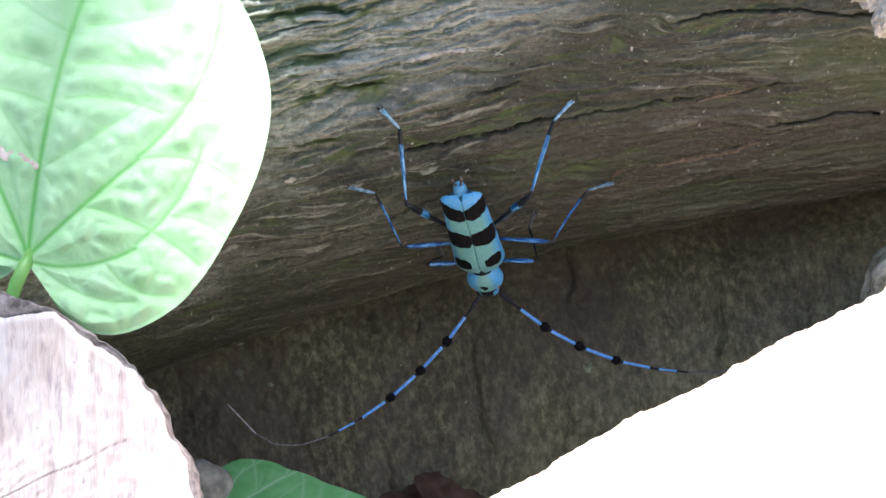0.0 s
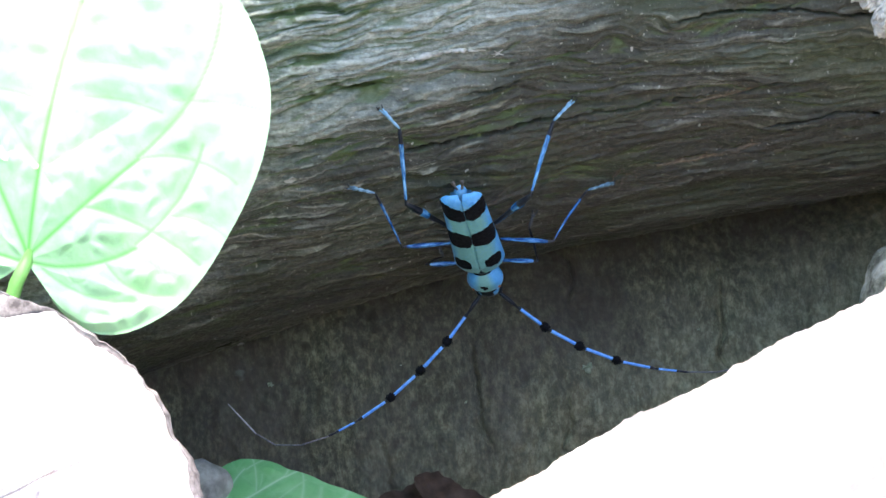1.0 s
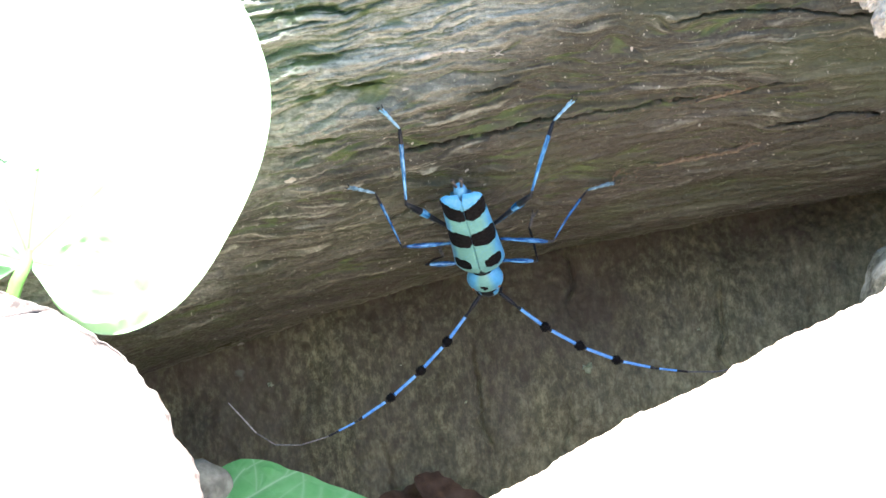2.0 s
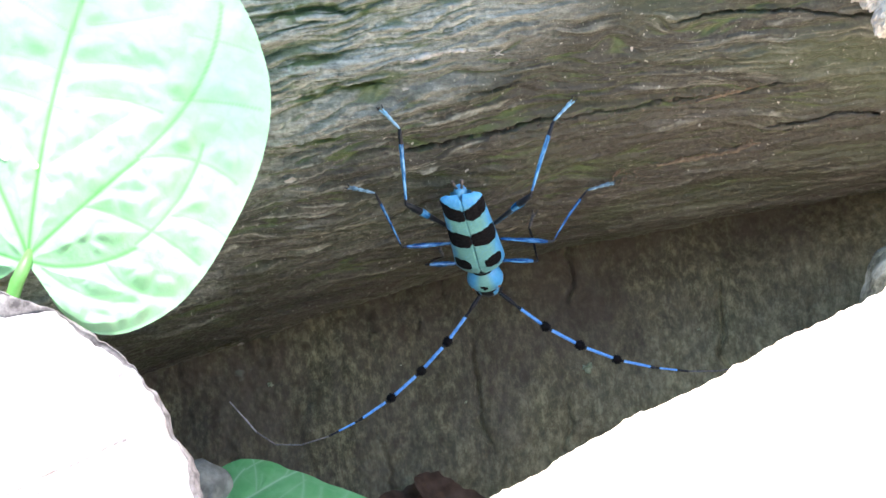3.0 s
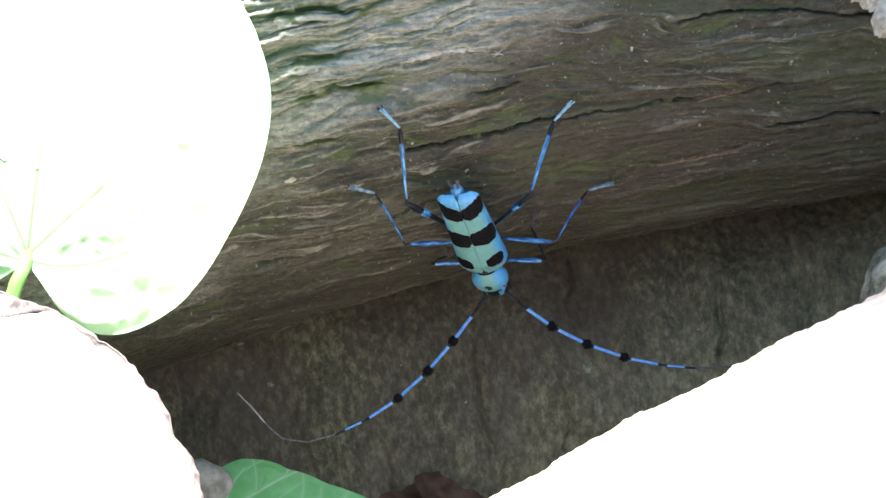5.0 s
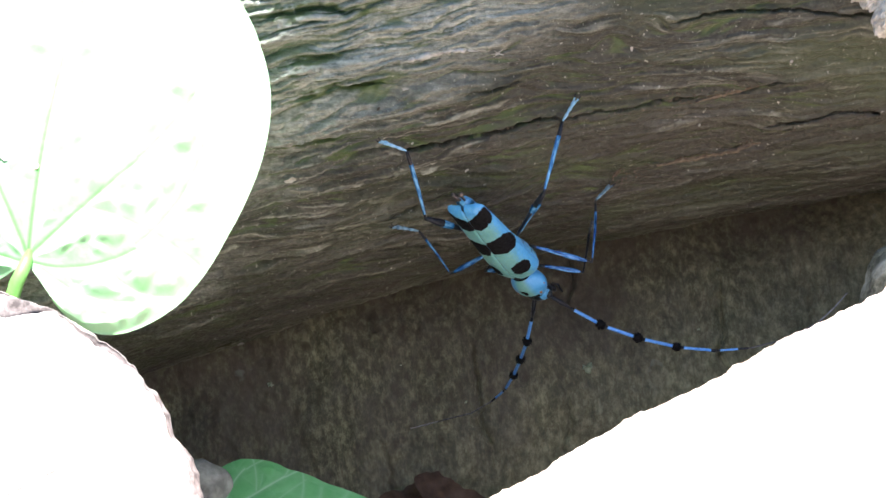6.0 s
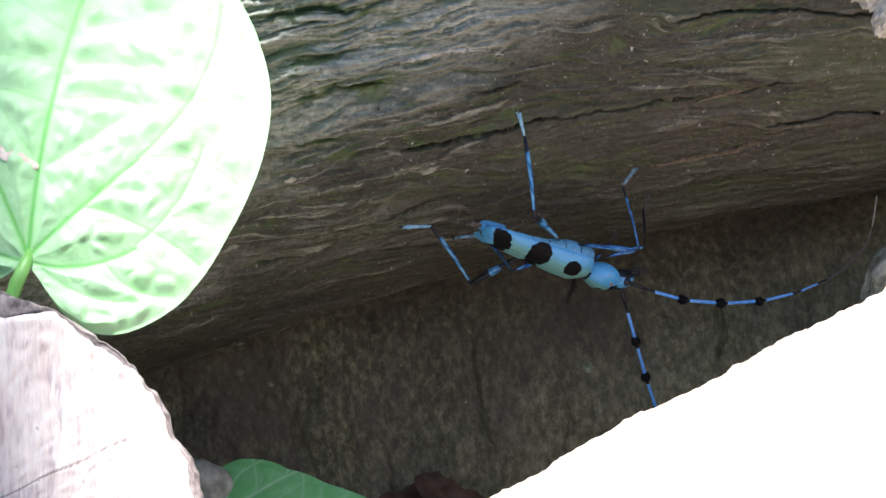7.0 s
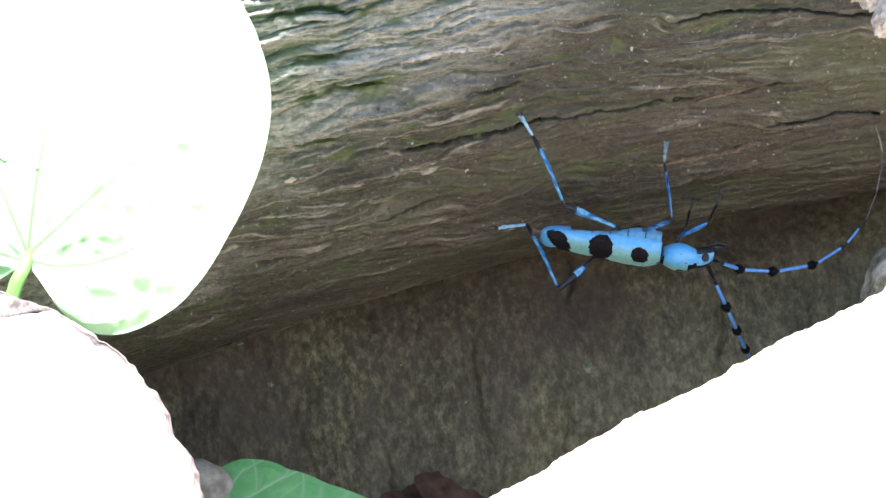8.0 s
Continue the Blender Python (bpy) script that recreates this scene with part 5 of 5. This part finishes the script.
def beetle():
    holder = new("beetle")
    for side in (1, -1):
        elytron(side, holder)
    # ringed body under the wing cases, with dark seams between its rings
    rows = []
    for i in range(121):
        x = CASE_END + 0.3 + i * 0.128
        end = min(1.0, 0.5 + 0.5 * (i / 85)) * (1.0 if x < -1.0 else 0.92)
        seam = (x - CASE_END + 0.4) / 2.3 % 1.0
        ring = 0.10 * math.sin(seam * math.pi) ** 0.5
        deep = 0.35 + 0.45 * min(1.0, (x - CASE_END) / 8.0) + 0.95 * min(1.0, max(0.0, (x + 7.5) / 4.5))
        rows.append((x, (2.68 + ring) * end, (deep + ring) * end, -0.45 - 0.12 * deep))
    lathe_x(rows, 26, [BELLY, LIMB_DARK], "abdomen", holder, "blue-grey ringed underside", slots=lambda x, t: 1 if (x - CASE_END + 0.4) / 2.3 % 1.0 < 0.06 else 0)
    # pronotum: a short barrel, black in front
    rows = []
    for i in range(29):
        q = i / 28
        bulge = math.sin(q * math.pi) ** 0.8
        rows.append((0.35 + 4.7 * q, 1.20 + 1.30 * bulge - 0.15 * q, 1.02 + 0.82 * bulge - 0.15 * q, 0.65))
    rng = np.random.default_rng(77)
    spot = soft_noise(rng, 40, 64, 3, 4)

    def coat(x, t):
        mid = abs(t - math.pi / 2)
        e = spot[int(x * 8) % 40, int(t * 10) % 64] * 0.10
        return 1 if (x > 3.6 and mid < 0.90 - 0.22 * (5.0 - x) + e) or (x < 0.4 and mid < 1.3) or ((x - 2.6) ** 2 + (mid * 2.4) ** 2 < 0.28 + e) else 0

    lathe_x(rows, 48, [SHELL, HAIR_BLACK], "pronotum", holder, "blue rounded pronotum with a black front patch", slots=coat)
    for side in (1, -1):
        for x, turn, size in ((SPOT[0], SPOT[1], 0.24), (SPOT[0] - 0.8, SPOT[1] + 34, 0.2)):
            w, h = 2.32 * math.sin(radians(turn)), 0.65 + 1.68 * math.cos(radians(turn))
            bm = blob(bmesh.new(), (x * MM, side * w * MM, h * MM), (size * MM, size * 0.75 * MM, size * 0.7 * MM))
            part("pronotum_spot", bm, ORANGE, holder, "small orange-brown spot")
    bm = bmesh.new()
    blob(bm, (-0.3 * MM, 0, 1.55 * MM), (0.75 * MM, 0.6 * MM, 0.35 * MM))
    part("scutellum", bm, LIMB_DARK, holder)
    # head
    rows = [(x, w, h, c + 0.45) for x, w, h, c in ((4.6, 1.35, 1.3, -0.1), (5.0, 1.55, 1.45, -0.1), (5.7, 1.58, 1.45, -0.25), (6.4, 1.38, 1.3, -0.5), (6.9, 1.05, 1.0, -0.75), (7.2, 0.55, 0.5, -0.9), (7.3, 0.05, 0.05, -0.9))]
    head = lathe_x(rows, 28, [LIMB_DARK, SHELL_FORE], "head", holder, "black and blue head",
                   slots=lambda x, t: 1 if abs(t - math.pi / 2) > 0.65 and x < 6.5 and t < math.pi * 1.2 else 0)
    for side in (1, -1):
        part("eye", blob(bmesh.new(), (5.8 * MM, side * 1.34 * MM, 0.6 * MM), (0.55 * MM, 0.42 * MM, 0.62 * MM)), LIMB_DARK, head, "black compound eye")
        bm = tube([(6.5 * MM, side * 0.6 * MM, -1.0 * MM), (7.2 * MM, side * 0.85 * MM, -1.1 * MM), (7.9 * MM, side * 0.6 * MM, -1.2 * MM), (8.3 * MM, side * 0.1 * MM, -1.2 * MM)],
                  [0.35 * MM, 0.34 * MM, 0.24 * MM, 0.06 * MM], 8)
        part("mandible", bm, LIMB_DARK, head)
        bm = tube([(6.4 * MM, side * 0.8 * MM, -1.5 * MM), (7.2 * MM, side * 1.3 * MM, -1.7 * MM), (8.0 * MM, side * 1.2 * MM, -1.6 * MM), (8.6 * MM, side * 1.3 * MM, -1.4 * MM)],
                  [0.14 * MM, 0.16 * MM, 0.13 * MM, 0.16 * MM], 7)
        part("palp", bm, LIMB_DARK, head)
    # end of the abdomen, which slides in and out
    bm = bmesh.new()
    bm = tube([(3.0 * MM, 0, -0.2 * MM), (1.0 * MM, 0, -0.2 * MM), (0.1 * MM, 0, -0.1 * MM), (-0.3 * MM, 0, 0)], [1.0 * MM, 0.9 * MM, 0.74 * MM, 0.5 * MM], 12, bm=bm, slot=[0, 0, 0])
    for s in (-1, 1):
        bm = tube([(-0.1 * MM, s * 0.3 * MM, 0), (-1.1 * MM, s * 0.5 * MM, 0.1 * MM), (-1.9 * MM, s * 0.6 * MM, 0.1 * MM)], [0.2 * MM, 0.18 * MM, 0.26 * MM], 8, bm=bm, slot=[1, 1])
    tip = part("abdomen_tip", bm, [SHELL_FORE, TIP_DARK], holder, "brown forked tip of the abdomen")
    legs = {}
    for kind, (hip, l1, l2, l3) in LEGS.items():
        for side in (1, -1):
            if kind == "hind":
                stops = [(0, 0.24), (0.12, 0.27), (0.40, 0.32), (0.52, 0.40), (0.58, 0.44), (0.66, 0.52), (0.73, 0.54), (0.82, 0.50), (0.93, 0.36), (1, 0.28)]
                slots = [0] * 9
            else:
                stops = [(0, 0.18), (0.12, 0.2), (0.4, 0.25), (0.64, 0.36), (0.78, 0.32), (0.92, 0.18), (1, 0.17)]
                slots = [0, 1, 1, 1, 1, 0]
            if kind == "hind":
                femur = two_sided("hind_femur", l1, stops, slots, [LIMB_DARK, LIMB_BLUE], holder, "club-shaped black thigh with a blue band", side)
            else:
                femur = limb(kind + "_femur", l1, stops, slots, [LIMB_DARK, LIMB_DEEP], holder, "club-shaped blue and black thigh")
            tibia = limb(kind + "_tibia", l2, [(q, r * (1.25 if kind == "hind" else 0.75)) for q, r in ((0, 0.20), (0.06, 0.14), (0.14, 0.15), (0.5, 0.23), (0.80, 0.25), (0.92, 0.22), (1, 0.17))],
                         [0, 0, 0, 0, 0, 0] if kind == "front" else [0, 1, 1, 1, 0, 0], [LIMB_DARK, LIMB_BLUE if kind == "hind" else LIMB_DEEP], holder,
                         "slim black shin" if kind == "front" else "slim blue shin with black ends", bend=-0.02)
            legs[kind, side] = (femur, tibia, tarsus(kind + "_tarsus", l3, holder, *FEET_LOOK[kind]))
    feelers = {side: feeler(side, holder) for side in (1, -1)}
    tagged(holder, "pale blue longhorn beetle with black bands and tufted feelers", "beetle")
    return holder, tip, legs, feelers


SHELL_FORE = plain("shell_blue_fore", (0.06, 0.28, 0.56), (0.15, 0.43, 0.72), 1600, 0.4, 0.4)
BELLY = plain("belly_blue", (0.08, 0.29, 0.52), (0.17, 0.42, 0.64), 1600, 0.45, 0.4)
FOOT_BLUE = plain("foot_blue", (0.2, 0.45, 0.68), (0.36, 0.6, 0.8), 1600, 0.5, 0.4)
FEELER_BLUE = plain("feeler_blue", (0.06, 0.26, 0.74), (0.18, 0.45, 0.92), 1800, 0.35, 0.3)
FEELER_GREY = plain("feeler_grey", (0.05, 0.055, 0.065), (0.18, 0.18, 0.19), 1800, 0.35, 0.3)
FEELER_PALE = plain("feeler_pale", (0.2, 0.2, 0.22), (0.5, 0.5, 0.52), 1800, 0.3, 0.3)
TIP_DARK = plain("tip_dark", (0.035, 0.028, 0.025), (0.16, 0.13, 0.11), 1800, 0.4, 0.3)
FOOT_DARK = plain("foot_dark", (0.04, 0.05, 0.06), (0.13, 0.14, 0.15), 1600, 0.5, 0.4)
FOOT_GREY = plain("foot_grey_blue", (0.08, 0.17, 0.26), (0.26, 0.42, 0.55), 1600, 0.5, 0.4)
FEET_LOOK = {"hind": (FOOT_BLUE, "pale blue lobed foot with claws"), "middle": (FOOT_GREY, "grey-blue lobed foot with claws"), "front": (FOOT_DARK, "dark lobed foot with claws")}
BEETLE, TIP, LEG_PARTS, FEELERS = beetle()


def feeler_poses(side, t):
    """Each joint's pose in the pile frame: joints of fixed length laid along a smooth curve from the head."""
    v = glide(FEELER_LEFT if side > 0 else FEELER_RIGHT, t)
    body = body_pose(t)
    base = body @ (Vector((6.1, side * 1.0, 0.55)) * MM)
    nodes = [base] + [at(*v[k:k + 3]) for k in range(0, len(v), 3)]
    nodes = [nodes[0] * 2 - nodes[1]] + nodes + [nodes[-1] * 2 - nodes[-2]]
    curve = []
    for i in range(1, len(nodes) - 2):
        a, b, c, d = nodes[i - 1:i + 3]
        for q in (k / 24 for k in range(24)):
            curve.append(0.5 * (2 * b + (c - a) * q + (2 * a - 5 * b + 4 * c - d) * q * q + (3 * b - a - 3 * c + d) * q ** 3))
    curve.append(nodes[-2])
    curve.append(curve[-1] + (curve[-1] - curve[-2]).normalized() * 0.06)
    up = body.to_3x3() @ Vector((0, 0, 1))
    out, p, i = [], base, 0
    for ln in SEGMENTS:
        while i < len(curve) - 1 and (curve[i] - p).length < ln * MM:
            i += 1
        lo, hi = curve[i - 1], curve[i]
        for _ in range(30):
            m = (lo + hi) * 0.5
            if (m - p).length < ln * MM:
                lo = m
            else:
                hi = m
        e = p + (hi - p).normalized() * ln * MM
        out.append(aim(p, e, up))
        p = e
    return out


# ---- an unseen tree overhead, added so that its leaves shade the pile in turns ----
def up_sun(x, y, far):
    """The point far metres up the sun's ray that ends at x, y beside the pile."""
    return Vector((x, y, AIM_HEIGHT)) + TO_SUN * far


def tree():
    holder = new("tree")
    foot = Vector((-1.5, 1.9, 0))
    top = Vector((-1.2, 1.6, 4.2))
    rnd = random.Random(4)
    path = [foot.lerp(top, k / 9) + Vector((rnd.uniform(-0.03, 0.03), rnd.uniform(-0.03, 0.03), 0)) for k in range(10)]
    part("trunk", tube(path, [0.16 - 0.011 * k for k in range(10)], 16), TWIG, holder)
    for k, end in enumerate((*PIVOTS, Vector((-2.4, 2.3, 3.9)), Vector((-1.0, 2.9, 4.0)))):
        start = path[(5, 6, 2, 3, 6, 7)[k]]
        mid = start.lerp(end, 0.5) + Vector((0, 0, 0.12))
        part("limb", tube([start, start.lerp(mid, 0.5) + Vector((0, 0, 0.05)), mid, mid.lerp(end, 0.5) + Vector((0, 0, 0.04)), end],
                          [0.05, 0.04, 0.03, 0.02, 0.012], 10), TWIG, holder)
    bm = bmesh.new()
    for _ in range(900):
        c = Vector((-1.8, 2.6, 4.3)) + Vector((rnd.gauss(0, 0.6), rnd.gauss(0, 0.5), rnd.gauss(0, 0.35)))
        canopy_leaf(bm, c, rnd, 0.05)
    tagged(part("crown", bm, CANOPY, holder), kind="stuff")
    tagged(holder, "unseen broadleaved tree, added to carry the branches that shade the woodpile", "tree")


def canopy_leaf(bm, c, rnd, size):
    m = Euler((rnd.uniform(-0.7, 0.7), rnd.uniform(-0.7, 0.7), rnd.uniform(0, 6.28))).to_matrix()
    pts = ((0, -1, 0), (0.42, -0.2, 0.08), (0.3, 0.55, 0.1), (0, 1, 0), (-0.3, 0.55, 0.1), (-0.42, -0.2, 0.08))
    bm.faces.new([bm.verts.new(c + m @ (Vector(p) * size)) for p in pts])


def leafy_branch(seed, reach, half=(0.12, 0.17, 0.06), leaves=230, sizes=(0.016, 0.026)):
    """A branch that hangs on its limb at its origin: a stem along reach, twigs, and leaves in a loose spray round the stem's tip."""
    rnd = random.Random(seed)
    tip = Vector(reach)
    holder = new("tree_branch")
    bm = tube([Vector((0, 0, 0)), tip * 0.4 + Vector((0, 0, 0.02)), tip * 0.75, tip], [0.012, 0.009, 0.006, 0.003], 8)
    foliage = bmesh.new()

    def within(share):
        return tip + Vector([rnd.uniform(-w, w) * share for w in half])

    for _ in range(16):
        end, root = within(0.9), tip * rnd.uniform(0.7, 0.95)
        tube([root, root.lerp(end, 0.5) + Vector((0, 0, 0.01)), end], [0.003, 0.002, 0.0012], 5, bm=bm)
    part("stem", bm, TWIG, holder)
    for _ in range(leaves):
        canopy_leaf(foliage, within(1.0), rnd, rnd.uniform(*sizes))
    tagged(part("foliage", foliage, CANOPY, holder), kind="stuff")
    return tagged(holder, "unseen thin leafy branch, added above the woodpile to shade it", "branch", "branches over the pile")


# stems from each branch's limb to its spray, and the limbs' ends
REACHES = (Vector((0.35, -0.5, -0.05)), Vector((-0.35, -0.5, -0.05)), Vector((0.25, -0.7, -0.2)), Vector((0, -0.6, -0.05)))
PIVOTS = (up_sun(-0.13, -0.02, 3.0) - REACHES[0], up_sun(0.10, -0.02, 3.0) - REACHES[1], PILE @ Vector((0.024, 0.0, 0.006)) + TO_SUN * 0.75 - REACHES[2],
          up_sun(-0.043, -0.098, 1.5) - REACHES[3])
tree()
SPRAYS = (leafy_branch(71, REACHES[0], leaves=1700, sizes=(0.006, 0.011)), leafy_branch(72, REACHES[1], leaves=1900, sizes=(0.006, 0.014)),
          leafy_branch(74, REACHES[3], (0.055, 0.042, 0.02), 310, (0.005, 0.009)))
# a still, dense, unseen spray, added close above to keep the sun off the walking beetle
SHADE = leafy_branch(73, REACHES[2], (0.038, 0.024, 0.02), 120, (0.009, 0.014))
SHADE.matrix_world = Matrix.Translation(PIVOTS[2])
# seconds, and how far the spray has swung away from over the pile, m
SWAY_A = [(0, 0.010), (0.3, 0.0), (0.7, 0.0), (1.0, 0.0), (1.2, -0.025), (1.4, -0.01), (1.6, 0.03), (2.2, 0.07), (2.8, 0.03), (3.1, -0.03), (3.35, 0.026), (3.5, 0.014), (3.6, -0.005),
          (3.75, -0.005), (3.95, 0.04), (4.3, 0.10), (5.0, 0.11), (5.8, 0.07), (6.0, 0.10), (6.2, 0.08), (6.4, 0.05), (6.8, 0.045), (7.0, 0.028), (7.2, 0.008), (7.4, 0.006),
          (7.6, 0.022), (7.8, 0.05), (8.0, 0.09)]
SWAY_B = [(0, 0.24), (0.6, 0.23), (0.9, 0.03), (1.0, 0.0), (1.3, 0.0), (1.6, 0.03), (2.3, 0.16), (2.8, 0.24), (4.2, 0.23), (4.4, 0.05), (4.7, 0.04), (5.3, 0.09), (5.8, 0.12),
          (6.0, 0.18), (6.2, 0.1), (6.4, 0.045), (6.6, 0.06), (6.8, 0.18), (7.2, 0.24), (8.0, 0.24)]
SWAY_C = [(0, 0.05), (0.3, 0.035), (0.6, 0.035), (0.9, 0.03), (1.2, 0.03), (1.5, 0.06), (2.2, 0.10), (2.8, 0.10), (3.2, 0.15), (6.4, 0.15), (6.6, 0.12), (6.8, 0.05), (7.0, 0.03), (7.2, 0.042), (7.4, 0.05), (7.6, 0.14), (8.0, 0.15)]


def motions():
    times = [0.0, 1.0, 2.0, 3.0, 4.2] + [round(4.4 + 0.1 * k, 1) for k in range(37)]
    rows = {}
    for t in times:
        body = body_pose(t)
        back = body.inverted()
        rows.setdefault(BEETLE, []).append((t, PILE @ body))
        for (kind, side), (femur, tibia, foot) in LEG_PARTS.items():
            hip, knee, ankle, toe = leg_joints(kind, side, t, glide(FEET[kind, side], t))
            up = body.to_3x3() @ Vector((0, 0, 1))
            for ob, a, b in ((femur, hip, knee), (tibia, knee, ankle), (foot, ankle, toe)):
                rows.setdefault(ob, []).append((t, back @ aim(a, b, up)))
        for side in (1, -1):
            for ob, m in zip(FEELERS[side], feeler_poses(side, t)):
                rows.setdefault(ob, []).append((t, back @ m))
    for ob, keyed in rows.items():
        walk(ob, keyed)
    for ob, sway, pivot, way in ((SPRAYS[0], SWAY_A, PIVOTS[0], -1), (SPRAYS[1], SWAY_B, PIVOTS[1], 1), (SPRAYS[2], SWAY_C, PIVOTS[3], -1)):
        walk(ob, [(t, Matrix.Translation(pivot) @ pose(0, 0, 0, 0, 0, way * math.degrees(d * 1.2 / 0.61))) for t, d in sway])
    walk(TIP, [(t, pose((CASE_END + 0.75 - 0.95 * out) * MM, 0, -0.4 * MM)) for t, out in TIP_OUT])


TIP_OUT = [(0, 1.9), (0.5, 1.9), (0.9, 0.9), (1.2, 1.5), (1.5, 2.1), (2.2, 1.2), (2.8, 0.8), (3.2, 1.6), (3.5, 0.9), (4.0, 0.5), (4.7, 0.9),
           (5.4, 1.2), (5.8, 1.1), (6.2, 0.6), (6.6, 2.0), (6.8, 1.8), (7.0, 0.7), (7.4, 0.1), (8.0, -0.1)]
motions()
